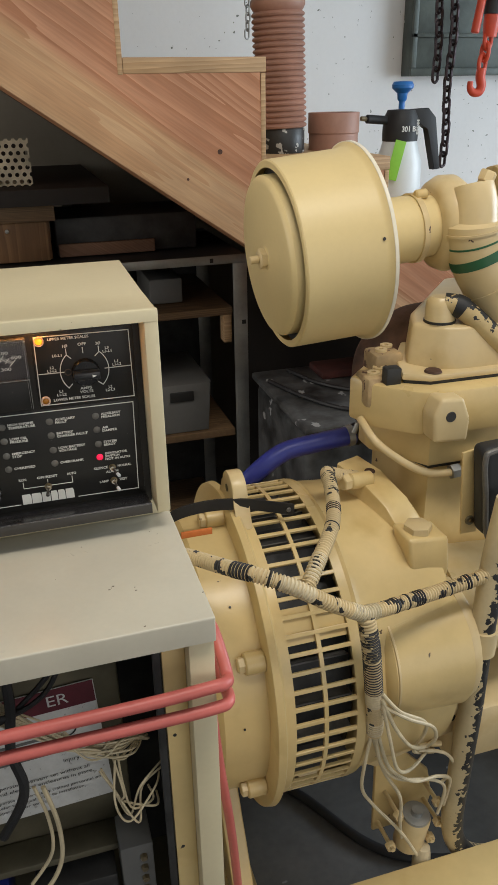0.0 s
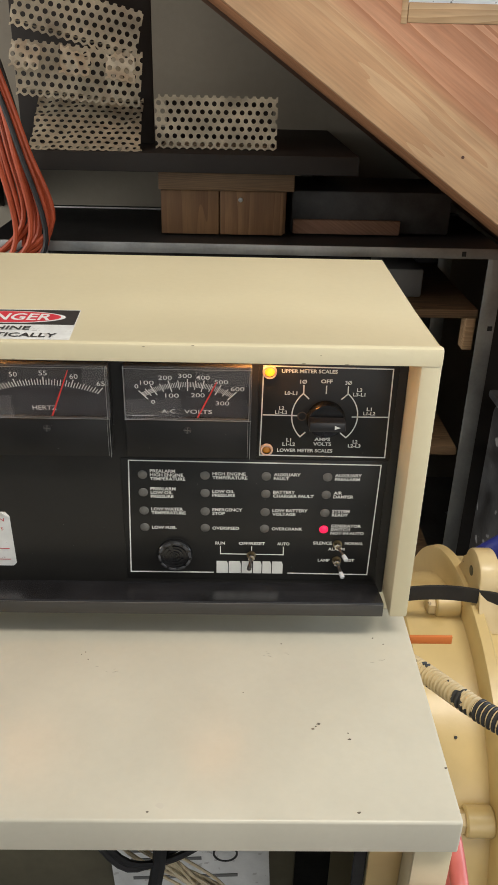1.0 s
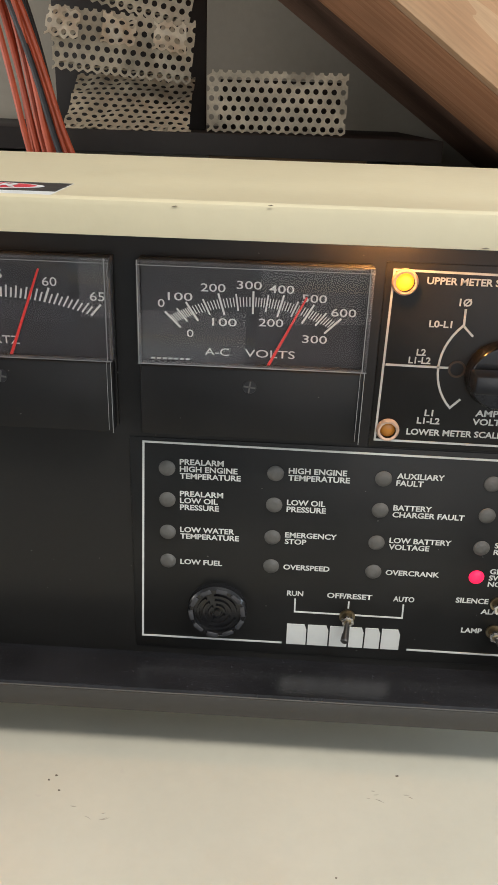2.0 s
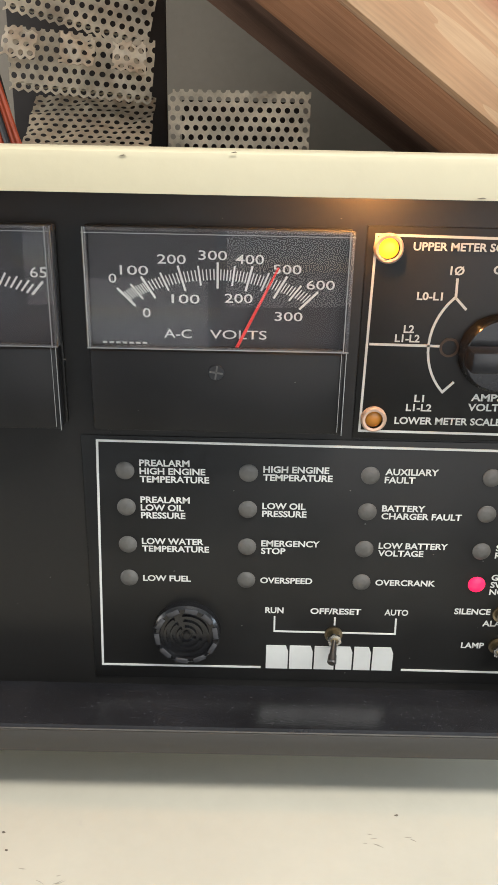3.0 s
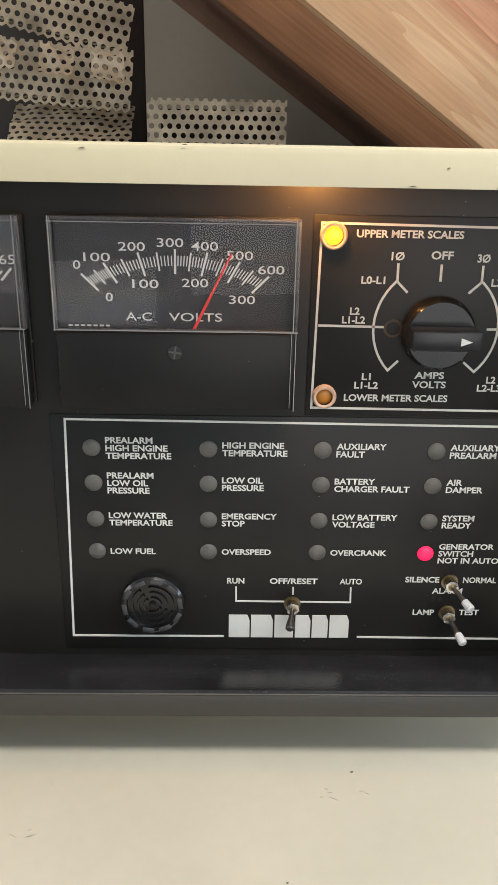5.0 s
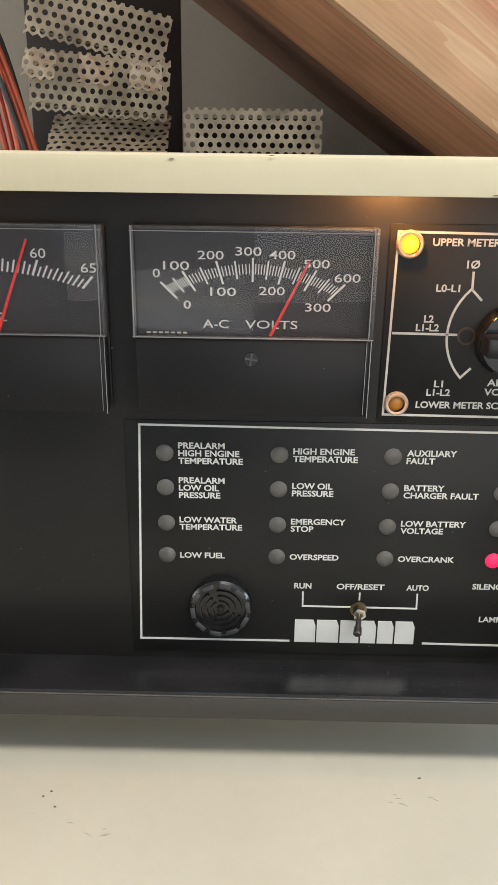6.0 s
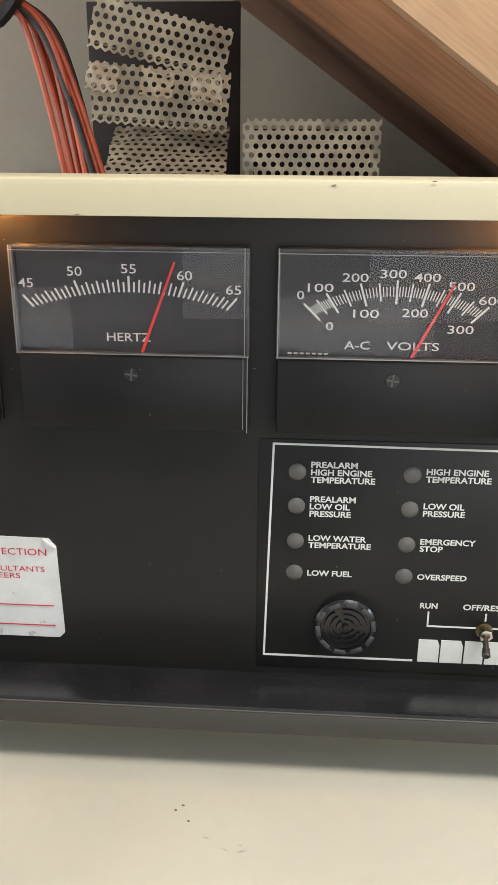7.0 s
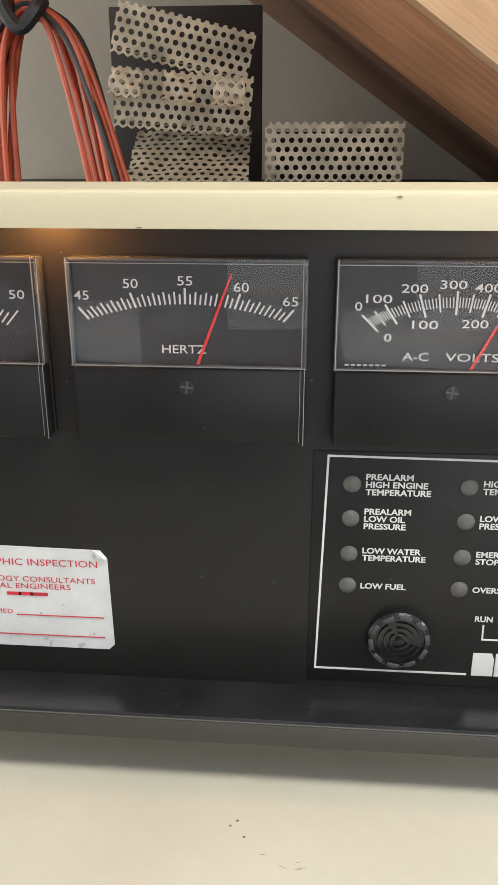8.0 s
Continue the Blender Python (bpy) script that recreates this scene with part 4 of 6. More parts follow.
def placed(body, x, z, cap, w, mat, bold=0.0):
    me, w2 = lettering(body, w, cap, bold)
    me.materials.append(mat)
    ob = new("lettering", me)
    ob.parent = plac
    ob.matrix_basis = tilt @ Matrix.Translation((x, -0.0010, z))


for body, x, z, cap, w, mat in (("ER", 0.018, 0.080, 0.016, 0.026, PAPER), ("injury.", 0.022, -0.012, 0.0058, 0.022, BLACKINK),
                                ("operate generator set without all", -0.066, -0.030, 0.0052, 0.118, BLACKINK), ("and electrical enclosures in place.", -0.066, -0.039, 0.0052, 0.122, BLACKINK),
                                ("operate and service by trained personnel only.", -0.070, -0.053, 0.0046, 0.140, BLACKINK), ("Refer to manual prior to installation,", -0.070, -0.061, 0.0046, 0.112, BLACKINK),
                                ("operation or service.", -0.070, -0.069, 0.0046, 0.066, BLACKINK)):
    placed(body, x, z, cap, w, mat)
bm = B()
lathe(bm, [(0, 0.0105), (0, 0.0125), (0.0008, 0.0125), (0.0008, 0.0105)], tilt @ Vector((0.034, -0.0002, 0.040)), (0, -1, 0), 24, True)
part("symbol_ring", bm, BLACKINK, plac)
bm = B()
for k, (a, b) in enumerate(((-0.06, 0.015), (-0.06, 0.010), (-0.06, -0.01), (-0.06, 0.045))):
    box(bm, a, b, -0.0008, -0.0002, 0.045 - k * 0.013, 0.049 - k * 0.013, 0, tilt)
part("print_bar", bm, DARKBIN, plac)


def electric_box(name, x0, x1, y0, y1, z0, z1, mat, label):
    bm = B()
    box(bm, x0, x1, y0, y1, z0, z1, 0.003)
    ob = part(name, bm, mat, enc, label)
    bm = B()
    lathe(bm, [(0, 0), (0, 0.011), (0.008, 0.010), (0.010, 0.006), (0.010, 0)], ((x0 + x1) / 2, y0, (z0 + z1) / 2), (0, -1, 0), 16)
    part("terminal", bm, LENS, ob, "worn grey terminal stud")
    return ob


electric_box("regulator_box", -0.055, 0.050, 0.72, 0.82, 0.455, 0.565, DARKSTEELSHADE, "black component box")
electric_box("regulator_box", -0.21, -0.09, 0.72, 0.82, 0.445, 0.560, BLUEHOSE, "dark blue component box")
bm = B()
box(bm, 0.056, 0.098, 0.705, 0.76, 0.46, 0.625, 0.002)
part("terminal_strip", bm, DARKBIN, enc, "grey terminal strip")
for k in range(7):
    bm = B()
    hexnut(bm, (0.085, 0.705, 0.485 + k * 0.020), (0, -1, 0), 0.005, 0.006)
    part("terminal_screw", bm, BRASS, enc)
rng = random.Random(4)


def loose_wire(pts, r, mat, parent, jitter=0.0, name="wire", label="", seg=7):
    bm = B()
    p = [Vector(q) + Vector((rng.uniform(-jitter, jitter), rng.uniform(-jitter, jitter), rng.uniform(-jitter, jitter))) for q in pts]
    tube(bm, spline(p, 7), r, seg)
    return part(name, bm, mat, parent, label)


for k in range(16):
    loose_wire([(-0.12 + rng.uniform(-0.04, 0.02), 0.72, 0.97), (-0.06, 0.70, 0.90), (0.0, 0.695, 0.845), (0.04, 0.69, 0.815), (0.075, 0.70, 0.80 + rng.uniform(-0.01, 0.02)), (0.10, 0.73, 0.78)],
               0.0013, WIRE, enc, 0.008)
for k in range(5):
    loose_wire([(0.045 + 0.004 * k, 0.69, 0.80), (0.055 + 0.004 * k, 0.68, 0.755), (0.075, 0.68, 0.70 + 0.01 * k), (0.095, 0.69, 0.745 - 0.006 * k), (0.118 - 0.004 * k, 0.70, 0.765 - 0.012 * k)],
               0.0014, WIRE, enc, 0.010)
loose_wire([(-0.02, 0.672, 0.80), (-0.010, 0.668, 0.74), (-0.014, 0.668, 0.68), (-0.04, 0.665, 0.640), (-0.08, 0.66, 0.632)], 0.0028, WIRE, enc)
loose_wire([(-0.03, 0.675, 0.80), (-0.020, 0.672, 0.75), (-0.022, 0.668, 0.70), (-0.05, 0.665, 0.66)], 0.0022, WIRE, enc)
for x in (-0.042,):
    loose_wire([(x, 0.69, 0.985), (x + 0.003, 0.68, 0.92), (x - 0.004, 0.672, 0.86), (x + 0.002, 0.67, 0.80), (x - 0.03, 0.68, 0.73)], 0.0058, RUBBER, enc, 0, "cable")
for k in range(2):
    loose_wire([(-0.11, 0.70, 0.95 - 0.01 * k), (-0.06, 0.68, 0.905 - 0.006 * k), (-0.01, 0.69, 0.915), (0.02, 0.71, 0.96), (0.03, 0.74, 0.985)], 0.003, RUBBER, enc, 0.006, "cable")

# ---- red hose tied round the enclosure ----
bm = B()
hp = [(-0.66, 0.618, 0.926), (-0.35, 0.6175, 0.932), (-0.05, 0.6175, 0.934), (0.10, 0.6175, 0.935), (0.160, 0.6178, 0.9375), (0.182, 0.6225, 0.935), (0.1880, 0.640, 0.930), (0.1872, 0.664, 0.946), (0.1850, 0.690, 0.958), (0.1850, 0.710, 0.945), (0.1860, 0.690, 0.920),
      (0.1885, 0.650, 0.905), (0.185, 0.625, 0.907), (0.166, 0.6178, 0.9085), (0.10, 0.6175, 0.9075), (-0.05, 0.6175, 0.9075), (-0.35, 0.6175, 0.9045), (-0.66, 0.618, 0.902)]
tube(bm, spline(hp, 10), 0.0069, 14)
tagged(part("rubber_hose", bm, PINKHOSE), "faded red rubber hose wrapped round the enclosure post", "hose")
bm = B()
tube(bm, spline([(0.1840, 0.72, 0.868), (0.1835, 0.700, 0.82), (0.1880, 0.69, 0.74), (0.2010, 0.70, 0.62), (0.213, 0.72, 0.48), (0.225, 0.74, 0.30), (0.235, 0.76, 0.10), (0.27, 0.78, 0.010), (0.40, 0.76, 0.010)], 10), 0.0060, 14)
tagged(part("rubber_hose", bm, PINKHOSE), "faded red rubber hose hanging down to the floor", "hose")


# ---- under the stairs ----
def holed_sheet(bm, w, h, pitch, m, r=0.305, ragged=None, warp=0.0, seed=0):
    """Sheet metal with staggered round holes, in the plane x, z of m, cut through the outer holes so that its edges are toothed."""
    dz = pitch * 0.958
    tall = 0.958 / 0.866
    cols, rowsn = int(w / pitch), int(h / dz)
    x1, z1 = (cols - 0.5) * pitch, (rowsn - 1) * dz

    def bent(x, y, z):
        e = warp * noise.noise(Vector((x * 26, seed * 3.7, z * 30)))
        return m @ Vector((x + 0.5 * e, y + 1.6 * e, z - 0.4 * abs(e)))
    for j in range(rowsn):
        for i in range(cols):
            cx, cz = (i + 0.5 * (j % 2)) * pitch, j * dz
            if ragged and ragged(cx / w, cz / h):
                continue
            ring = []
            for t in (0.0, 0.0012):
                out, inn = [], []
                for k in range(12):
                    a = math.pi / 6 * k
                    ro = pitch * (0.5774 if k % 2 == 0 else 0.5)
                    out.append(bm.verts.new(bent(cx + ro * math.sin(a), t, cz + tall * ro * math.cos(a))))
                    inn.append(bm.verts.new(bent(cx + pitch * r * math.sin(a), t, cz + pitch * r * math.cos(a))))
                ring.append((out, inn))
            (o0, i0), (o1, i1) = ring
            for k in range(12):
                q = (k + 1) % 12
                a = math.pi / 6 * (k + 0.5)
                ex, ez = cx + 0.4 * pitch * math.sin(a), cz + 0.4 * pitch * math.cos(a)
                if ex < -0.02 * pitch or ex > x1 or ez > z1 + 0.05 * pitch:
                    continue
                bm.faces.new((o0[k], o0[q], i0[q], i0[k]))
                bm.faces.new((o1[q], o1[k], i1[k], i1[q]))
                bm.faces.new((i0[k], i0[q], i1[q], i1[k]))
    loose = [v for v in bm.verts if not v.link_faces]
    bmesh.ops.delete(bm, geom=loose, context="VERTS")
    bmesh.ops.remove_doubles(bm, verts=bm.verts[:], dist=0.0002)


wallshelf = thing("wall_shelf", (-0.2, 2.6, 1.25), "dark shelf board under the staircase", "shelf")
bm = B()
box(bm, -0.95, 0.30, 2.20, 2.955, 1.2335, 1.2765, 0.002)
part("board", bm, SHELFANDSHADE, wallshelf)
for x in (-0.80, 0.22):
    bm = B()
    slab(bm, [(2.955, 1.233), (2.955, 1.02), (2.935, 1.02), (2.45, 1.218), (2.45, 1.233)], "x", x, x + 0.03)
    part("bracket", bm, DARKSTEELSHADE, wallshelf)

PITCH = 0.0192
# tray of perforated sheet
tray = thing("perforated_tray", (-0.04, 2.38, 1.287), "bent perforated zinc tray with ragged edges on a dark shelf", "metal tray")
bm = B()
holed_sheet(bm, 0.318, 0.132, PITCH, Matrix.Translation((-0.191, 2.300, 1.2882)), ragged=lambda u, v: v > 0.83 and (u < 0.06 or u > 0.92), warp=0.0015)
part("front_sheet", bm, PERF, tray, smooth=False)
bm = B()
holed_sheet(bm, 0.305, 0.150, PITCH, Matrix.Translation((-0.180, 2.312, 1.2790)) @ Matrix.Rotation(radians(90), 4, "X") @ Matrix.Diagonal((1, 1, -1, 1)))
part("bottom_sheet", bm, PERF, tray, smooth=False)


# heap of crumpled perforated sheets
def crumpled(name_label, w, h, m, cut, warp, low, seed):
    ob = thing("perforated_sheet", m.translation, name_label, "metal sheet", "perforated sheets on the shelf")
    bm = B()
    holed_sheet(bm, w, h, PITCH, m, ragged=cut, warp=warp, seed=seed)
    part("front_sheet", bm, PERF, ob, smooth=False)
    bm = B()
    holed_sheet(bm, w * 0.96, low, PITCH, m @ Matrix.Translation((0.006, 0.012, 0.0)) @ Matrix.Rotation(radians(78), 4, "X") @ Matrix.Diagonal((1, 1, -1, 1)), warp=warp)
    part("folded_sheet", bm, PERF, ob, smooth=False)
    return ob


def torn(seed, keep, depth):
    return lambda u, v: v > keep + depth * noise.noise(Vector((u * 7, seed, 0.3)))


crumpled("crushed perforated zinc sheet at the bottom of the heap", 0.285, 0.212, pose(-0.482, 2.222, 1.283, -56, 0, 1), torn(5, 0.98, 0.35), 0.004, 0.02, 1)
mid = crumpled("torn perforated zinc sheet lying across the heap", 0.322, 0.135, pose(-0.521, 2.300, 1.402, -5, 4.5, 0), torn(8, 0.98, 0.25), 0.004, 0.035, 2)
for x, w, seed in ((-0.520, 0.085, 3), (-0.405, 0.095, 7), (-0.300, 0.090, 9)):
    bm = B()
    holed_sheet(bm, w, 0.085, PITCH, pose(x, 2.262, 1.462 - 0.10 * (x + 0.52), -28, 6, seed), ragged=torn(seed, 0.72, 0.7), warp=0.007, seed=seed)
    part("torn_flap", bm, PERFLIT, mid, "torn flap with light from above put into its colour", smooth=False)
crumpled("tilted perforated zinc sheet on top of the heap", 0.322, 0.120, pose(-0.521, 2.310, 1.549, -4, 13.0, 0), None, 0.002, 0.035, 3)
# dark board; its width also supplies the shade in the heap's gaps
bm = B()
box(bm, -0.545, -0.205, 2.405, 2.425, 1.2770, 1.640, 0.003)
tagged(part("shade_backing_board", bm, SHELFANDSHADE), "dark board behind the perforated sheets, also giving the shade between them", "board")
# low board added so that the tray's holes look shaded
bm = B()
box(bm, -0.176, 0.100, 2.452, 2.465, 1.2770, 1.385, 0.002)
tagged(part("shade_backing_board", bm, SHELFANDSHADE), "low dark board added behind the perforated tray for the shade in its holes", "board")

# wooden box below the shelf
wbox = thing("wooden_box", (-0.02, 2.4, 1.08), "old brown wooden box of vertical boards", "box")
for x0, x1 in ((-0.178, -0.034), (-0.031, 0.128)):
    bm = B()
    box(bm, x0, x1, 2.256, 2.275, 1.0795, 1.186, 0.002)
    part("board", bm, OLDWOOD, wbox)
bm = B()
box(bm, -0.182, 0.152, 2.246, 2.275, 1.187, 1.2325, 0.003)
part("top_rail", bm, PLY, wbox, "worn reddish top rail")
bm = B()
box(bm, -0.178, 0.135, 2.277, 2.60, 1.0795, 1.225, 0.002)
part("body", bm, OLDWOOD, wbox)
bm = B()
lathe(bm, [(0, 0), (0, 0.006), (0.003, 0.005), (0.004, 0)], (0.020, 2.256, 1.165), (0, -1, 0), 12)
part("knob", bm, STEEL, wbox, "small round metal stud")

# dark sheet added beside the shelving for the shade under the stairs
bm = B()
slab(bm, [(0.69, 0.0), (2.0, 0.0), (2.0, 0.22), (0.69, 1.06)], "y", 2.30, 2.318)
tagged(part("shade_sheet", bm, SHELFANDSHADE), "dark sheet standing in for the shade under the stairs", "board")

# metal shelving unit
unit = thing("shelving_unit", (0.1, 2.4, 0.0), "grey steel shelving unit with plywood shelves", "shelving")
for x in (0.628, -0.60):
    for y in (2.15, 2.62):
        bm = B()
        box(bm, x, x + 0.042, y, y + 0.004, 0.0, 1.054, 0.0006)
        box(bm, x + 0.038, x + 0.042, y + 0.0045, y + 0.040, 0.0, 1.054, 0.0006)
        part("post", bm, STEEL, unit)
for y in (2.149, 2.62):
    bm = B()
    box(bm, -0.60, 0.671, y, y + 0.005, 1.0545, 1.0785, 0.0006)
    part("rail", bm, STEEL, unit)
for z, y0 in ((0.923, 2.162), (0.532, 2.162), (0.12, 2.162)):
    bm = B()
    box(bm, -0.59, 0.626, y0, 2.66, z - 0.022, z, 0.001)
    part("shelf", bm, PLY, unit, "plywood shelf with a layered edge")
bm = B()
box(bm, -0.60, 0.668, 2.157, 2.665, 1.0545, 1.0745)
part("top_board", bm, DARKSTEELSHADE, unit, "dark top board")
bm = B()
box(bm, -0.60, 0.668, 2.668, 2.674, 0.05, 1.05)
part("back_sheet", bm, DARKSTEELSHADE, unit, "dark steel back")
for z in (0.879, 1.066):
    bm = B()
    box(bm, 0.652 if z < 1 else 0.560, 0.664 if z < 1 else 0.570, 2.1478, 2.15, z - 0.006, z + 0.006)
    part("slot", bm, BLACKINK, unit)
bm = B()
box(bm, 0.600, 0.625, 2.165, 2.21, 0.815, 0.900, 0.003)
part("wood_block", bm, TREAD, unit, "small pale wood block at the shelf end")
# long dark case on the unit
case = thing("tool_case", (0.36, 2.3, 1.079), "long dark case with a reddish front strip", "case")
bm = B()
box(bm, 0.150, 0.560, 2.30, 2.56, 1.0795, 1.185, 0.006)
part("body", bm, DARKSTEELSHADE, case)
bm = B()
box(bm, 0.155, 0.430, 2.285, 2.298, 1.0795, 1.115, 0.002)
part("front_strip", bm, SHADEBROWN, case)
# plastic bin
binn = thing("storage_bin", (0.48, 2.3, 0.533), "grey plastic storage bin on a plywood shelf", "bin")
bm = B()
slab(bm, [(0.405, 0.534), (0.545, 0.534), (0.556, 0.694), (0.395, 0.694)], "y", 2.175, 2.50, 0.006)
part("body", bm, DARKBIN, binn)
bm = B()
box(bm, 0.425, 0.500, 2.168, 2.1745, 0.640, 0.672, 0.003)
part("label_holder", bm, BLACKINK, binn)
for k, (x0, x1, z0, z1, mat) in enumerate(((0.30, 0.40, 0.535, 0.75, DARKSTEELSHADE), (0.20, 0.29, 0.535, 0.70, DARKSTEELSHADE), (0.40, 0.50, 0.925, 1.00, DARKBIN))):
    bm = B()
    box(bm, x0, x1, 2.26, 2.50, z0, z1, 0.006)
    tagged(part("parts_box", bm, mat), "dark parts box standing on a plywood shelf", "box")

# hanging extension cords
peg = B()
rod(peg, (-0.625, 2.12, 1.590), (-0.625, 2.12, under(-0.625) + 0.002), 0.006, 10)
tagged(part("cord_hanger", peg, DARKSTEELSHADE), "dark steel hanger under the stair boards", "hook")
crng = random.Random(11)


def cord(label, mats, n, cx, w, z0, z1, ytop):
    ob = thing("extension_cord", (cx, ytop, z1), label, "cable", "hanging cords")
    for k in range(n):
        a = (crng.uniform(0.78, 1.05) if k % 6 else 0.60) * w
        s = crng.uniform(-0.03, 0.03)
        low = z0 - crng.uniform(0, 0.12)
        y = ytop + crng.uniform(-0.04, 0.05)
        top = z1 + crng.uniform(-0.01, 0.015)
        pts = [(cx - 0.02 + s * 0.2, y, top), (cx - a * 0.55, y, top - 0.08), (cx - a * 0.9 + s, y + 0.01, (z0 + z1) / 2), (cx - a * 0.75 + s, y, low + 0.08), (cx + s, y - 0.01, low),
               (cx + a * 1.15 + s, y, low + 0.10), (cx + a * 1.0 + s * 0.5, y - 0.01, (z0 + z1) / 2), (cx + a * 0.6, y, top - 0.07), (cx + 0.025, y, top)]
        bm = B()
        tube(bm, spline(pts, 8, True), 0.0062, 8, True)
        part("loop", bm, mats[k % len(mats)], ob)
    bm = B()
    tube(bm, spline([(cx - 0.03, ytop - 0.05, z1 + 0.01), (cx, ytop - 0.065, z1 - 0.03), (cx + 0.035, ytop - 0.05, z1 + 0.01), (cx, ytop + 0.05, z1 + 0.03)], 6, True), 0.014, 8, True)
    part("tie_strap", bm, RUBBER, ob, "black strap round the coil")
    return ob


cord("coiled orange extension cord hanging under the stairs", (ORANGE, ORANGE, ORANGE, RUBBER), 17, -0.625, 0.155, 1.02, 1.575, 2.12)

# ---- things on the stairs ----
T1 = Z0 - RISE
pipe = thing("drain_pipe", (0.70, 1.98, T1), "upright corrugated terracotta coloured drain pipe on a stair tread", "pipe")
PX, PYY = 0.716, 1.975
bm = B()
prof = []
zz = 0.058
while zz < 0.305:
    prof += [(zz, 0.0580), (zz + 0.0020, 0.0625), (zz + 0.0060, 0.0642), (zz + 0.0088, 0.0620), (zz + 0.0118, 0.0575)]
    zz += 0.0128
lathe(bm, prof + [(zz + 0.002, 0.060), (zz + 0.012, 0.0655), (zz + 0.022, 0.0650), (zz + 0.034, 0.056), (zz + 0.030, 0.052), (zz + 0.006, 0.052), (0.02, 0.050)], (PX, PYY, T1), (-0.035, 0, 1), 40)
part("corrugated_tube", bm, CLAY, pipe)
bm = B()
lathe(bm, [(0.0, 0.044), (0.0, 0.0555), (0.002, 0.0565), (0.056, 0.0565), (0.0575, 0.0555), (0.0575, 0.044)], (PX, PYY, T1), (0, 0, 1), 40, True)
part("tarred_end", bm, TARRED, pipe, "black tarred end with flaking white")
cup = thing("pipe_collar", (0.85, 2.0, T1), "short terracotta coloured pipe collar on a stair tread", "pipe fitting")
bm = B()
lathe(bm, [(0, 0.0640), (0.040, 0.0635), (0.042, 0.0660), (0.088, 0.0660), (0.090, 0.0650), (0.090, 0.0590), (0.0, 0.0575)], (0.866, 2.000, T1), (0, 0, 1), 40, True)
part("collar", bm, CLAY, cup)
T2 = Z0 - 2 * RISE
spray = thing("pump_sprayer", (1.04, 2.0, T2), "milky pump sprayer bottle with black head and blue knob", "sprayer")
QX, QY = 1.068, 2.02
HT = T2 + 0.018
bm = B()
lathe(bm, [(0, 0), (0, 0.058), (0.006, 0.062), (0.168, 0.062), (0.205, 0.050), (0.232, 0.043), (0.232, 0)], (QX, QY, T2), (0, 0, 1), 36)
part("bottle", bm, MILK, spray)
bm = B()
lathe(bm, [(0.205, 0.030), (0.205, 0.047), (0.222, 0.048), (0.262, 0.046), (0.282, 0.036), (0.284, 0.0)], (QX, QY, HT), (0, 0, 1), 32)
head = part("pump_head", bm, RUBBER, spray, "black plastic pump head")
words("301 B", QX, HT + 0.230, QY - 0.0492, head, 0.013, 0.040, "c", PAPER)
words("EPDM", QX + 0.034, HT + 0.222, QY - 0.042, head, 0.008, 0.036, "l", PAPER, turn=Matrix.Rotation(radians(-90), 4, "Y") @ Matrix.Rotation(radians(0), 4, "Z"))
bm = B()
lathe(bm, [(0.284, 0), (0.284, 0.008), (0.302, 0.008), (0.306, 0.012), (0.322, 0.014), (0.334, 0.028), (0.342, 0.029), (0.350, 0.024), (0.352, 0)], (QX, QY, HT), (0, 0, 1), 24)
part("pump_knob", bm, SPRAYBLUE, spray, "blue pump knob")
bm = B()
rod(bm, (QX - 0.03, QY, HT + 0.256), (QX - 0.105, QY - 0.01, HT + 0.262), 0.011, 14, 0.002)
noz = part("nozzle", bm, RUBBER, spray)
bm = B()
rod(bm, (QX - 0.105, QY - 0.01, HT + 0.262), (QX - 0.122, QY - 0.012, HT + 0.2635), 0.006, 12, 0.001)
part("nozzle_tip", bm, BRASS, noz)
bm = B()
slab(bm, [(QX + 0.03, HT + 0.283), (QX + 0.075, HT + 0.285), (QX + 0.098, HT + 0.262), (QX + 0.122, HT + 0.130), (QX + 0.102, HT + 0.128), (QX + 0.078, HT + 0.235), (QX + 0.04, HT + 0.250)], "y", QY - 0.014, QY + 0.014, 0.003)
part("handle", bm, RUBBER, spray, "black lever handle")
bm = B()
box(bm, -0.014, 0.014, -0.001, 0.001, -0.050, 0.050, 0.0003, Matrix.Translation((QX - 0.036, QY - 0.056, HT + 0.160)) @ Matrix.Rotation(radians(14), 4, "Y") @ Matrix.Rotation(radians(-30), 4, "Z"))
part("label", bm, LIME, spray, "lime green paper label")

# ---- hanging chains and wall case ----
cab = thing("wall_cabinet", (1.8, 2.95, 1.5), "dark green steel wall case with pale scuffs", "cabinet")
bm = B()
box(bm, 1.56, 2.35, 2.93, 2.999, 1.545, 2.30, 0.004)
part("body", bm, GREENBOX, cab)
for x0, x1, z0, z1 in ((1.56, 2.35, 1.545, 1.572), (1.56, 2.35, 1.675, 1.690), (1.56, 1.580, 1.5725, 2.30)):
    bm = B()
    box(bm, x0, x1, 2.915, 2.9295, z0, z1, 0.002)
    part("rib", bm, GREENBOX, cab)


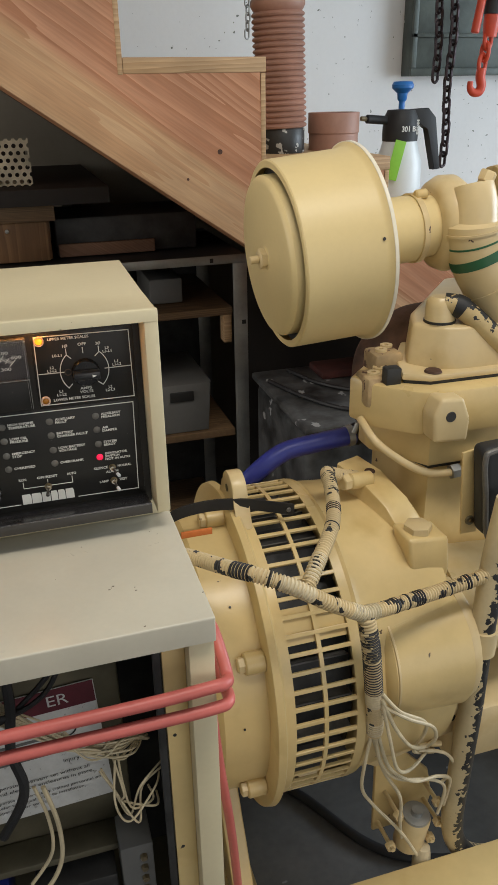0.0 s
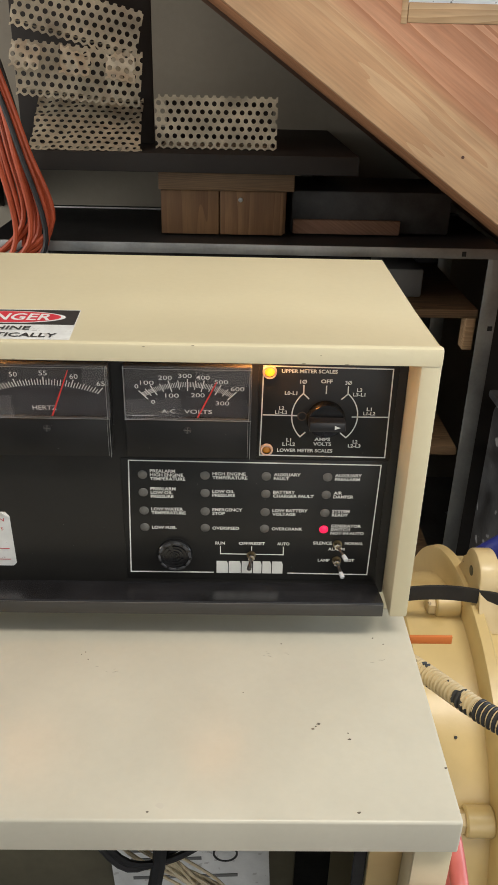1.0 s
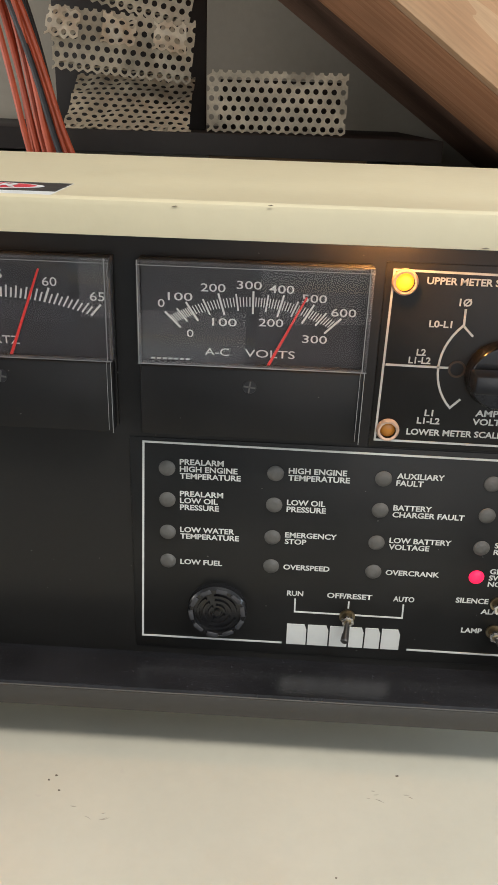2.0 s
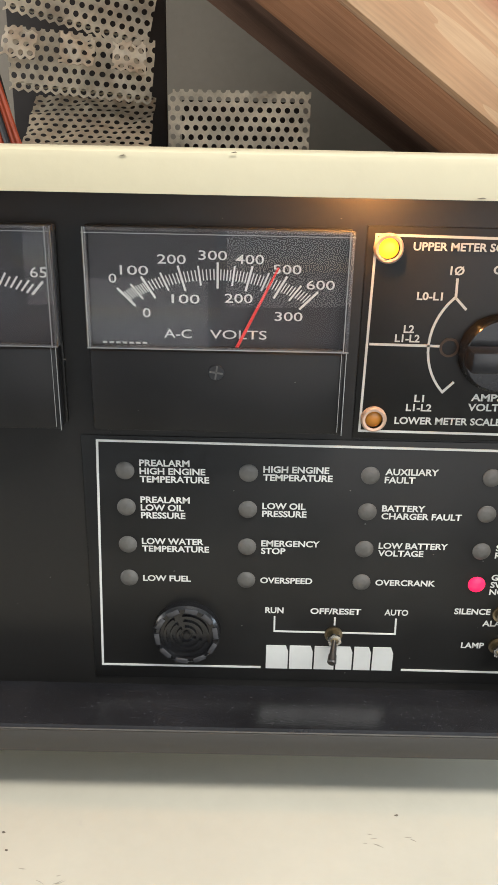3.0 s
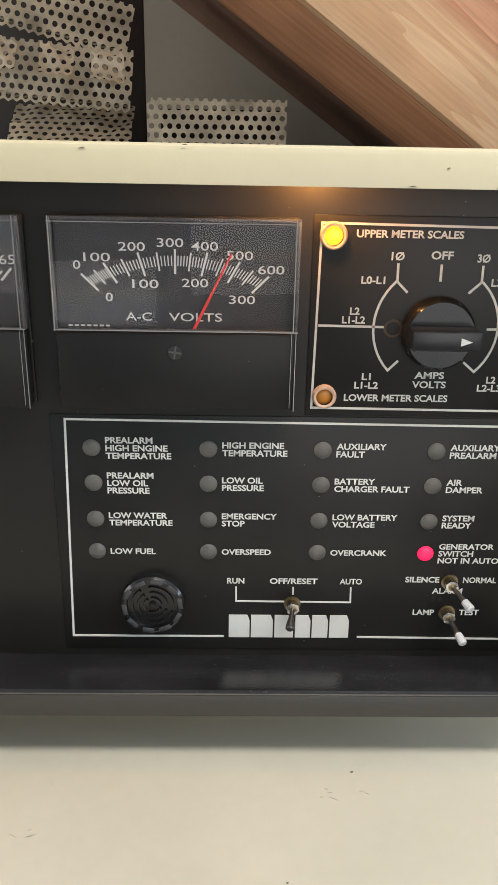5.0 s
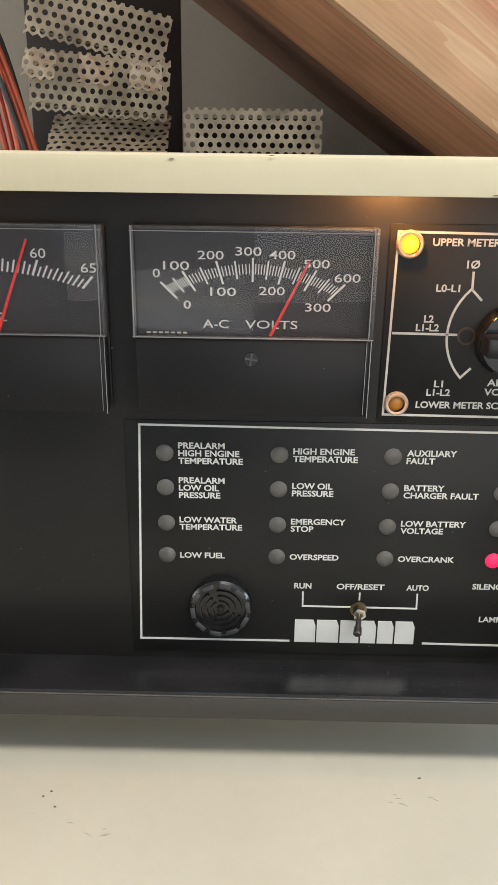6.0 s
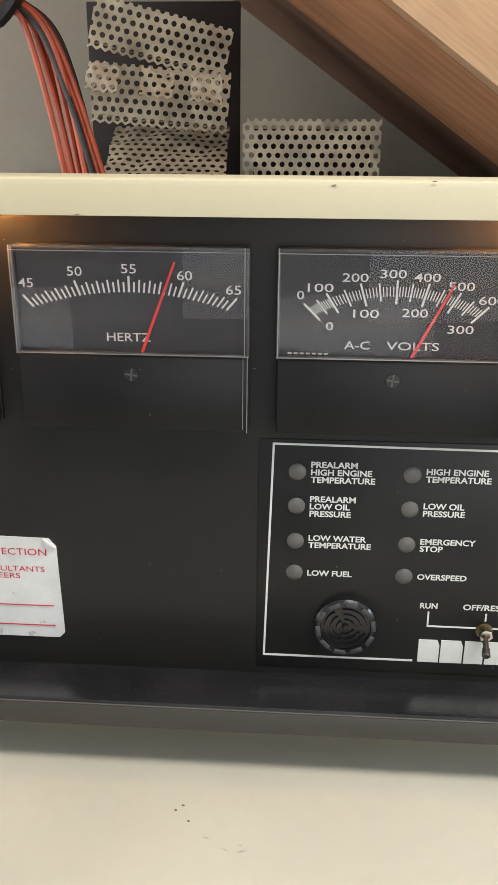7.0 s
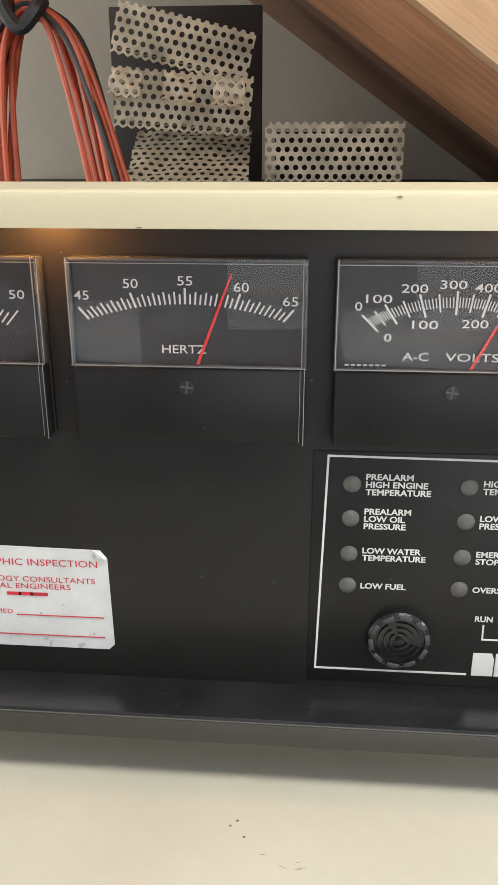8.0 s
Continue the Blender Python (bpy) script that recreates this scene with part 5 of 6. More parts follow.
def chain(label, x, y, z_low, z_high, link, wire, mat):
    ob = thing("chain", (x, y, z_high), label, "chain", "hanging chains")
    z, k = z_low, 0
    meshes = []
    for turn in (0, 90):
        bm = B()
        h, w = link * 0.5, link * 0.30
        pts = [Vector((w * math.cos(a) * 0.9, 0, (h - w) * (1 if math.sin(a) >= 0 else -1) + w * math.sin(a))) for a in [2 * math.pi * i / 16 for i in range(16)]]
        tube(bm, [Matrix.Rotation(radians(turn + 20), 4, "Z") @ p for p in pts], wire, 6, True)
        me = bpy.data.meshes.new("link")
        bm.to_mesh(me)
        bm.free()
        me.materials.append(mat)
        finish(me)
        meshes.append(me)
    while z < z_high:
        o = new("link", meshes[k % 2])
        o.parent = ob
        o.matrix_parent_inverse = Matrix.Translation(-Vector(ob.location))
        o.location = (x + 0.004 * math.sin(k * 0.7), y, z)
        z += link - 2.6 * wire
        k += 1
    return ob


chain("dark oily chain hanging in front of a white wall", 1.378, 2.32, 1.295, 2.795, 0.044, 0.0048, CHAIN)
chain("dark oily chain hanging beside the load binder", 1.352, 2.36, 1.54, 2.795, 0.044, 0.0048, CHAIN)
chain("thin steel chain hanging above the stair", 0.742, 2.35, 1.65, 2.795, 0.026, 0.0024, STEEL)
binder = thing("load_binder", (1.5, 2.3, 1.5), "orange red chain binder with a grab hook", "chain binder")
bm = B()
rod(bm, (1.440, 2.30, 1.65), (1.485, 2.30, 1.93), 0.013, 12, 0.003)
part("lever", bm, HOOKRED, binder)
bm = B()
lathe(bm, [(0, 0), (0, 0.020), (0.03, 0.024), (0.10, 0.024), (0.12, 0.016), (0.30, 0.016), (0.30, 0)], (1.492, 2.30, 1.64), (0.05, 0, 1), 16)
part("barrel", bm, HOOKRED, binder)
bm = B()
lathe(bm, [(0.06, 0.0245), (0.06, 0.027), (0.10, 0.027), (0.10, 0.0245)], (1.492, 2.30, 1.64), (0.05, 0, 1), 16)
part("sleeve", bm, RUBBER, binder)
for k in range(3):
    bm = B()
    c = Vector((1.488 - 0.006 * k, 2.30, 1.632 - 0.032 * k))
    pts = [c + Matrix.Rotation(radians(90 * (k % 2) + 15), 4, "Z") @ Vector((0.014 * math.cos(a), 0, 0.026 * math.sin(a))) for a in [2 * math.pi * i / 14 for i in range(14)]]
    tube(bm, pts, 0.0065, 8, True)
    part("link", bm, HOOKRED, binder)
bm = B()
hook = spline([(1.476, 2.30, 1.555), (1.474, 2.30, 1.530), (1.480, 2.30, 1.508), (1.474, 2.30, 1.490), (1.455, 2.30, 1.488), (1.442, 2.30, 1.500), (1.441, 2.30, 1.520)], 6)
tube(bm, hook, 0.014, 10, False, lambda i, n: 0.0150 * (1 - 0.45 * (i / n) ** 2))
part("hook", bm, HOOKRED, binder)
bm = B()
rod(bm, (1.50, 2.30, 1.90), (1.50, 2.30, 2.798), 0.006, 8)
part("hanger_rod", bm, CHAIN, binder)


# ---- generator set ----
gen = thing("generator_set", (0.6, 1.05, 0.0), "cream painted diesel generator set with flaking paint", "generator")
GY, GZ = 1.0, 0.680
bm = B()
lathe(bm, [(0, 0), (0, 0.17), (0.02, 0.212), (0.03, 0.222), (0.094, 0.226), (0.094, 0)], (0.188, GY, GZ), (1, 0, 0), 72)
stator = part("alternator_body", bm, GEN, gen, "yellowed cream alternator end bell")
for a, d in ((140, 0.05), (127, 0.02), (118, 0.06), (96, 0.045)):
    bm = B()
    an = radians(a)
    p = Vector((0.20 + d, GY - 0.2245 * math.sin(an), GZ - 0.2245 * math.cos(an)))
    lathe(bm, [(0, 0), (0, 0.0018), (0.0014, 0.0016), (0.0014, 0)], p, (0, -math.sin(an), -math.cos(an)), 10)
    part("bolt_hole", bm, BLACKINK, stator)
bm = B()
lathe(bm, [(0.0, 0.20), (0.0, 0.256), (0.002, 0.260), (0.012, 0.262), (0.014, 0.260), (0.014, 0.251), (0.019, 0.250), (0.019, 0.20)], (0.281, GY, GZ), (1, 0, 0), 96, True)
ring = part("ring_flange", bm, GEN, gen, "cream cast ring flange")
for k in range(6):
    an = radians(30 + 60 * k)
    cy, cz = GY - 0.231 * math.cos(an), GZ + 0.231 * math.sin(an)
    bm = B()
    rod(bm, (0.2815, cy, cz), (0.252, cy, cz), 0.0155, 20, 0.002)
    boss = part("bolt_boss", bm, GEN, ring)
    bm = B()
    hexnut(bm, (0.252, cy, cz), (-1, 0, 0), 0.0115, 0.009)
    part("bolt_head", bm, GENPALE, boss)
# lifting eye
bm = B()
out = [(GY - 0.062, GZ + 0.240), (GY - 0.040, GZ + 0.268)] + [(GY - 0.006 + 0.031 * math.cos(radians(a)), GZ + 0.281 + 0.028 * math.sin(radians(a))) for a in range(180, -1, -15)] + [(GY + 0.034, GZ + 0.268), (GY + 0.06, GZ + 0.240)]
slab(bm, out, "x", 0.288, 0.311, 0.003)
eye = part("lifting_eye", bm, GENPALE, gen, "cast lifting eye above the ring")
bm = B()
lathe(bm, [(0, 0), (0, 0.006), (0.0006, 0.006), (0.0006, 0)], (0.2876, GY - 0.004, GZ + 0.283), (-1, 0, 0), 16)
part("eye_hole", bm, SHADECREAM, eye)
# slotted vent drum
VX0, VX1, VR = 0.300, 0.418, 0.247
bm = B()
for x0, x1 in ((VX0, VX0 + 0.013), (VX1 - 0.014, VX1)):
    lathe(bm, [(0, VR - 0.006), (0, VR), (x1 - x0, VR), (x1 - x0, VR - 0.006)], (x0, GY, GZ), (1, 0, 0), 96, True)
drum = part("vent_drum", bm, GEN, gen, "slotted cream ventilation drum")
bm = B()
lathe(bm, [(0, VR - 0.005), (0, VR - 0.0004), (0.006, VR - 0.0004), (0.006, VR - 0.005)], ((VX0 + VX1) / 2 - 0.004, GY, GZ), (1, 0, 0), 96, True)
part("centre_band", bm, GEN, drum)
bar_bm = B()
box(bar_bm, VX0 + 0.012, VX1 - 0.013, -0.0030, 0.0030, VR - 0.0052, VR - 0.0003, 0.0008)
bar_me = bpy.data.meshes.new("slat")
bar_bm.to_mesh(bar_me)
bar_bm.free()
bar_me.materials.append(GEN)
for k in range(60):
    o = new("slat", bar_me)
    o.parent = drum
    o.matrix_basis = Matrix.Translation((0, GY, GZ)) @ Matrix.Rotation(radians(6 * k), 4, "X")
bm = B()
lathe(bm, [(0, 0.10), (0, 0.205), (0.112, 0.205), (0.112, 0.10)], (VX0 + 0.002, GY, GZ), (1, 0, 0), 48, True)
part("fan_core", bm, DARKSTEELSHADE, drum, "dark fan inside the drum")
for k in range(24):
    bm = B()
    box(bm, VX0 + 0.012, VX1 - 0.014, -0.0012, 0.0012, 0.202, 0.228, 0, Matrix.Translation((0, GY, GZ)) @ Matrix.Rotation(radians(15 * k + 4), 4, "X"))
    part("fan_blade", bm, LENS, drum)
# blank covers behind part of the slots
for a0, a1 in ((45, 57), (128, 140)):
    bm = B()
    lathe(bm, [(0, 0.2385), (0, 0.2405), (0.090, 0.2405), (0.090, 0.2385)], (VX0 + 0.013, GY, GZ), (1, 0, 0), 12, True, a0, a1)
    part("blanking_plate", bm, GEN, drum)
# strap through the eye
bm = B()
sp = spline([(0.180, 0.985, 0.925), (0.215, 0.975, 0.945), (0.262, 0.968, 0.952), (0.310, 0.958, 0.950), (0.345, 0.945, 0.946), (0.372, 0.932, 0.944)], 6)
lo, hi = [], []
for p in sp:
    q = [bm.verts.new(p + Vector(d)) for d in ((0, -0.001, 0.009), (0, 0.002, 0.009), (0, 0.002, -0.009), (0, -0.001, -0.009))]
    if lo:
        for k in range(4):
            bm.faces.new((lo[k], lo[(k + 1) % 4], q[(k + 1) % 4], q[k]))
    else:
        bm.faces.new(q)
    lo = q
bm.faces.new(lo[::-1])
strap = part("rubber_strap", bm, RUBBER, gen, "black rubber strap over the drum")
bm = B()
lathe(bm, [(0, 0), (0, 0.004), (0.002, 0.003), (0.002, 0)], (0.364, 0.9335, 0.9445), (0, -1, 0), 12)
part("rivet", bm, LENS, strap)
bm = B()
box(bm, 0.19, 0.232, 0.866, 0.869, 0.968, 0.977, 0.0005)
part("tag", bm, TAPEORANGE, gen, "orange tag at the flange bolt")

# bell housing
bm = B()
lathe(bm, [(0, 0.10), (0, 0.243), (0.006, 0.246), (0.016, 0.240), (0.060, 0.236), (0.135, 0.232), (0.160, 0.228), (0.160, 0)], (0.4185, GY, GZ), (1, 0, 0), 80)
bell = part("bell_housing", bm, GEN, gen, "smooth cream bell housing with a yellow tint")
bm = B()
slab(bm, [(-0.055, 0.60), (-0.050, 0.80), (-0.015, 0.885), (0.03, 0.925), (0.09, 0.950), (0.14, 0.956), (0.14, 0.45), (0.0, 0.45)], "x", 0.0, 0.05, 0.004)
bmesh.ops.transform(bm, matrix=Matrix.Translation((0.528, 0.900, 0)) @ Matrix.Rotation(radians(20), 4, "Z"), verts=bm.verts[:])
part("adapter_plate", bm, GEN, gen, "thick cream adapter plate")
bm = B()
lathe(bm, [(0, 0), (0, 0.009), (0.002, 0.008), (0.002, 0)], (0.522, 0.995, 0.9525), (0, 0, 1), 12)
part("dark_bolt", bm, RUST, gen)
bm = B()
rod(bm, (0.520, 0.985, 0.945), (0.478, 0.978, 0.950), 0.013, 20, 0.003)
b2 = part("bolt_boss", bm, GEN, bell)
bm = B()
hexnut(bm, (0.478, 0.978, 0.950), (-1, -0.2, 0), 0.013, 0.012)
part("bolt_head", bm, GENPALE, b2)
bm = B()
rounded(bm, [(0.518, 0.910), (0.584, 0.904), (0.590, 0.850), (0.582, 0.785), (0.545, 0.780), (0.528, 0.835)], "y", 0.850, 0.905, 0.006, 3)
mb = part("mounting_boss", bm, GEN, bell)
bm = B()
hexnut(bm, (0.546, 0.876, 0.908), (0, 0, 1), 0.021, 0.012)
part("cap_bolt", bm, GENPALE, mb)
bm = B()
hexnut(bm, (0.534, 0.850, 0.822), (-0.75, -0.6, 0.2), 0.014, 0.016)
part("side_bolt", bm, GENPALE, mb)
# starter drum on the near side
bm = B()
lathe(bm, [(0, 0), (0, 0.070), (0.006, 0.086), (0.014, 0.094), (0.135, 0.098), (0.135, 0)], (0.4500, 0.845, 0.722), (1, 0, 0), 56)
starter = part("starter_motor", bm, GEN, gen, "rounded cream starter motor")
bm = B()
lathe(bm, [(0.0, 0.090), (0.002, 0.0965), (0.005, 0.0965), (0.007, 0.092)], (0.464, 0.845, 0.722), (1, 0, 0), 56)
part("seam", bm, GENPALE, starter)
bm = B()
out = [(0.852 + 0.099 * math.cos(radians(a)), 0.724 + 0.099 * math.sin(radians(a))) for a in range(0, 360, 12)]
slab(bm, out, "x", 0.585, 0.602, 0.004)
fl = part("starter_flange", bm, GENPALE, starter)
bm = B()
lathe(bm, [(0, 0), (0, 0.0055), (0.001, 0.005), (0.001, 0)], (0.5848, 0.790, 0.790), (-1, 0, 0), 12)
part("flange_hole", bm, DARKSTEELSHADE, fl)
bm = B()
lathe(bm, [(0, 0), (0, 0.088), (0.03, 0.092), (0.20, 0.080), (0.36, 0.075), (0.36, 0)], (0.602, 0.90, 0.745), (1, 0, 0), 48)
part("gear_case", bm, GENPALE, gen, "pale rounded casting beside the engine block")
bm = B()
slab(bm, [(0.44, 0.615), (0.66, 0.615), (0.66, 0.590), (0.63, 0.560), (0.47, 0.520), (0.44, 0.540)], "y", 0.812, 0.835, 0.004)
brk = part("mounting_bracket", bm, GENPALE, gen, "cream mounting bracket with bolt holes")
for x, z in ((0.520, 0.592), (0.480, 0.555), (0.60, 0.585)):
    bm = B()
    lathe(bm, [(0, 0), (0, 0.007), (0.0008, 0.006), (0.0008, 0)], (x, 0.812, z), (0, -1, 0), 12)
    part("bolt_hole", bm, DARKSTEELSHADE, brk)
bm = B()
box(bm, 0.60, 1.05, 0.80, 0.95, 0.49, 0.60, 0.020)
box(bm, 0.595, 0.672, 0.800, 0.90, 0.485, 0.575, 0.028, seg=4)
part("oil_pan", bm, GENPALE, gen, "pale cast oil pan with chipped corners")

# engine block, head and rocker cover
bm = B()
slab(bm, [(0.612, 0.970), (1.05, 0.970), (1.05, 1.36), (0.78, 1.36), (0.572, 1.09)], "z", 0.46, 0.957, 0.005)
block = part("engine_block", bm, GEN, gen, "cream cast engine block")
bm = B()
slab(bm, [(0.606, 0.962), (1.05, 0.962), (1.05, 1.36), (0.77, 1.36), (0.545, 1.09), (0.545, 1.05)], "z", 0.962, 1.020, 0.005)
part("head_base", bm, GEN, gen, "lower part of the cylinder head")
bm = B()
slab(bm, [(0.610, 0.967), (1.05, 0.967), (1.05, 1.35), (0.775, 1.35), (0.565, 1.085)], "z", 0.957, 0.962)
part("gasket", bm, DARKSTEELSHADE, gen, "dark head gasket line")
bm = B()
slab(bm, [(0.512, 1.06), (0.530, 1.010), (0.578, 0.962), (0.612, 0.948), (1.05, 0.945), (1.05, 1.35), (0.77, 1.35), (0.555, 1.10)], "z", 1.020, 1.092, 0.006)
hd = part("cylinder_head", bm, GEN, gen, "cream cylinder head with casting lugs")
bm = B()
rounded(bm, [(0.589, 1.022), (0.645, 1.018), (0.647, 1.054), (0.633, 1.089), (0.595, 1.091), (0.585, 1.064)], "y", 0.922, 0.960, 0.006, 4)
lug = part("casting_lug", bm, GENPALE, hd)
bm = B()
lathe(bm, [(0, 0), (0, 0.0085), (0.001, 0.008), (0.001, 0)], (0.613, 0.922, 1.062), (0, -1, 0), 16)
part("lug_hole", bm, DARKSTEELSHADE, lug)
for x, y, z, h in ((0.535, 1.035, 1.05, 0.050), (0.566, 1.075, 1.06, 0.062)):
    bm = B()
    box(bm, x - 0.014, x + 0.036, y - 0.02, y + 0.03, z, z + h, 0.007)
    stud = part("casting_lug", bm, LUGRUST, hd, "rust streaked casting lug")
    for dx in (0.004, 0.022):
        bm = B()
        lathe(bm, [(0, 0.004), (0, 0.010), (0.004, 0.010), (0.004, 0.004)], (x + dx, y - 0.004 + dx, z + h), (0, 0, 1), 16, True)
        part("stud_collar", bm, GENPALE, stud)
bm = B()
box(bm, 0.545, 0.570, 1.00, 1.02, 1.085, 1.118, 0.003)
part("dark_plug", bm, DARKSTEELSHADE, hd)
bm = B()
slab(bm, [(0.575, 1.002), (0.61, 0.982), (1.05, 0.975), (1.05, 1.32), (0.76, 1.32), (0.600, 1.08)], "z", 1.092, 1.0975)
part("cover_gasket", bm, DARKSTEELSHADE, gen, "dark cover gasket")
bm = B()
slab(bm, [(0.571, 1.000), (0.608, 0.978), (1.05, 0.971), (1.05, 1.32), (0.76, 1.32), (0.597, 1.08)], "z", 1.0975, 1.1085, 0.003)
rk = part("rocker_cover", bm, GENPALE, gen, "pale rocker cover with a breather tower")
bm = B()
rounded(bm, [(0.598, 1.042), (0.632, 1.000), (0.668, 0.990), (1.05, 0.985), (1.05, 1.30), (0.80, 1.30), (0.625, 1.10)], "z", 1.100, 1.172, 0.009, 3)
for v in bm.verts:
    if v.co.z > 1.14:
        v.co.x += 0.010
        v.co.y += 0.008
part("cover_dome", bm, GENPALE, rk)
bm = B()
lathe(bm, [(0, 0.032), (0.030, 0.030), (0.044, 0.025), (0.050, 0.0235), (0.080, 0.0230), (0.088, 0.0215), (0.094, 0.016), (0.095, 0)], (0.650, 1.040, 1.118), (0.0, 0, 1), 32)
tower = part("breather_tower", bm, GENPALE, rk)
bm = B()
lathe(bm, [(0, 0.022), (0, 0.0248), (0.004, 0.0248), (0.004, 0.022)], (0.650, 1.040, 1.172), (0.0, 0, 1), 32, True)
part("tower_seam", bm, DARKSTEELSHADE, tower)
bm = B()
hp2 = spline([(0.652, 1.034, 1.202), (0.672, 1.022, 1.198), (0.698, 1.008, 1.176), (0.733, 0.998, 1.143), (0.79, 0.99, 1.09), (0.86, 0.98, 1.05)], 8)
tube(bm, hp2, 0.0165, 14)
bho = part("breather_hose", bm, PEELHOSE, rk, "black hose with flaking cream paint")
bm = B()
tube(bm, hp2[6:11], 0.0178, 14)
part("hose_cuff", bm, RUBBER, bho, "black rubber cuff")
bm = B()
lathe(bm, [(0, 0), (0, 0.014), (0.003, 0.012), (0.003, 0)], (0.618, 0.992, 1.109), (0, 0, 1), 14)
part("cover_nut", bm, RUST, rk)
# fuel line along the head joint
bm = B()
tube(bm, spline([(0.518, 1.03, 1.030), (0.524, 0.985, 1.009), (0.558, 0.968, 0.980), (0.595, 0.958, 0.958), (0.625, 0.952, 0.953), (0.662, 0.950, 0.955), (0.69, 0.952, 0.965)], 8), 0.0062, 12)
fuel = part("fuel_line", bm, GENPALE, gen, "cream painted fuel line")
bm = B()
hexnut(bm, (0.640, 0.951, 0.953), (1, 0, 0.1), 0.012, 0.016)
part("fitting", bm, STEEL, fuel, "bare steel fitting")
bm = B()
hexnut(bm, (0.664, 0.950, 0.957), (1, 0, 0.1), 0.014, 0.022)
part("fitting", bm, GEN, fuel)
# bracket with the black air horn
bm = B()
slab(bm, [(0.625, 0.882), (0.652, 0.882), (0.640, 1.025), (0.614, 1.020)], "y", 0.882, 0.887, 0.001)
hb = part("horn_bracket", bm, GEN, gen, "flat cream bracket")
bm = B()
lathe(bm, [(0, 0.003), (0, 0.008), (0.003, 0.007), (0.003, 0.003)], (0.637, 0.882, 0.905), (0, -1, 0), 14, True)
part("bolt_ring", bm, BRASS, hb)
bm = B()
rounded(bm, [(0.640, 0.893), (0.74, 0.885), (0.74, 1.045), (0.622, 1.040)], "y", 0.842, 0.880, 0.012, 4)
hc = part("horn_cover", bm, RUBBER, gen, "black cover with a grey rim")
bm = B()
tube(bm, spline([(0.70, 0.8425, 0.889), (0.655, 0.8425, 0.893), (0.641, 0.8425, 0.905), (0.632, 0.8425, 0.97), (0.625, 0.8425, 1.024), (0.638, 0.8425, 1.038), (0.72, 0.8425, 1.043)], 8), 0.0042, 8)
part("rim", bm, LENS, hc)
# rusty manifold behind the head
bm = B()
tube(bm, spline([(0.640, 1.19, 0.96), (0.634, 1.19, 1.02), (0.640, 1.19, 1.068), (0.680, 1.195, 1.098), (0.74, 1.20, 1.105), (0.85, 1.22, 1.12), (1.05, 1.22, 1.10)], 8), 0.055, 24)
part("exhaust_manifold", bm, RUST, gen, "rusted dark exhaust manifold")
# air cleaner
AX = Vector((1, 0, 0.085)).normalized()
A0 = Vector((0.386, 1.105, 1.277))
bm = B()
lathe(bm, [(0.016, 0.126), (0.016, 0.135), (0.018, 0.137), (0.132, 0.139), (0.137, 0.1415), (0.140, 0.146), (0.145, 0.146), (0.145, 0.05)], A0, AX, 96)
air = part("air_cleaner", bm, CANISTER, gen, "large cream air cleaner canister")
bm = B()
lathe(bm, [(0.0, 0), (0.0, 0.017), (0.001, 0.018), (0.001, 0.108), (0.003, 0.113), (0.008, 0.117), (0.05, 0.117)], A0, AX, 80)
lid = part("lid", bm, CANISTER, air, "round dished lid")
bm = B()
lathe(bm, [(0.1405, 0.1455), (0.1405, 0.1475), (0.1455, 0.1475), (0.1455, 0.1455)], A0, AX, 96, True)
part("rim", bm, RIM, air, "worn pale rim")
bm = B()
lathe(bm, [(0.030, 0.112), (0.030, 0.130)], A0, AX, 60)
part("shadow_gap", bm, DARKSTEELSHADE, air, "dark gap round the lid")
bm = B()
hexnut(bm, A0, -AX, 0.0155, 0.010)
rod(bm, A0 - AX * 0.010, A0 - AX * 0.024, 0.006, 14, 0.001)
part("clamp_bolt", bm, GENPALE, lid, "cream hexagon clamp bolt")
bm = B()
lathe(bm, [(0, 0), (0, 0.0024), (0.001, 0.002), (0.001, 0)], A0 + AX * 0.126 + Vector((0, -0.1372, 0.031)), (0, -1, 0.15), 12)
part("hole", bm, DARKSTEELSHADE, air)
bm = B()
lathe(bm, [(0.143, 0.02), (0.143, 0.0475), (0.158, 0.0475), (0.164, 0.050), (0.185, 0.0505), (0.245, 0.0500), (0.255, 0.047), (0.30, 0.047)], A0 + Vector((0, 0, 0.008)), AX, 56)
part("neck", bm, CANISTER, air, "cream rubber neck")
for d in (0.166, 0.236):
    bm = B()
    lathe(bm, [(d, 0.0505), (d, 0.0530), (d + 0.009, 0.0530), (d + 0.009, 0.0505)], A0 + Vector((0, 0, 0.008)), AX, 56, True)
    cl = part("hose_clamp", bm, GENPALE, air)
    bm = B()
    p = A0 + AX * (d - 0.002) + Vector((0, -0.015, 0.060))
    rod(bm, p, p + Vector((0.020, 0, 0.002)), 0.0075, 12, 0.002)
    part("clamp_screw", bm, GEN, air)
# intake elbow
bm = B()
lathe(bm, [(0.0, 0.030), (0.0, 0.056), (0.006, 0.066), (0.020, 0.073), (0.040, 0.072), (0.056, 0.060), (0.062, 0.03), (0.062, 0)], (0.655, 1.105, 1.308), (1, -0.05, 0.06), 44)
intake = part("intake_elbow", bm, GENPALE, gen, "cream cast intake elbow with torn green bands")
bm = B()
el = spline([(0.696, 1.055, 1.372), (0.698, 1.048, 1.345), (0.699, 1.047, 1.313), (0.708, 1.047, 1.282), (0.724, 1.043, 1.248), (0.752, 1.036, 1.205), (0.790, 1.020, 1.150), (0.83, 1.00, 1.10)], 8)
tube(bm, el, 0.046, 32, False, lambda i, n: 0.029 + 0.006 * min(1, i / 14) + (0.010 if i > 14 else 0.0) + 0.002 * min(1, max(0, i - 14) / 12))
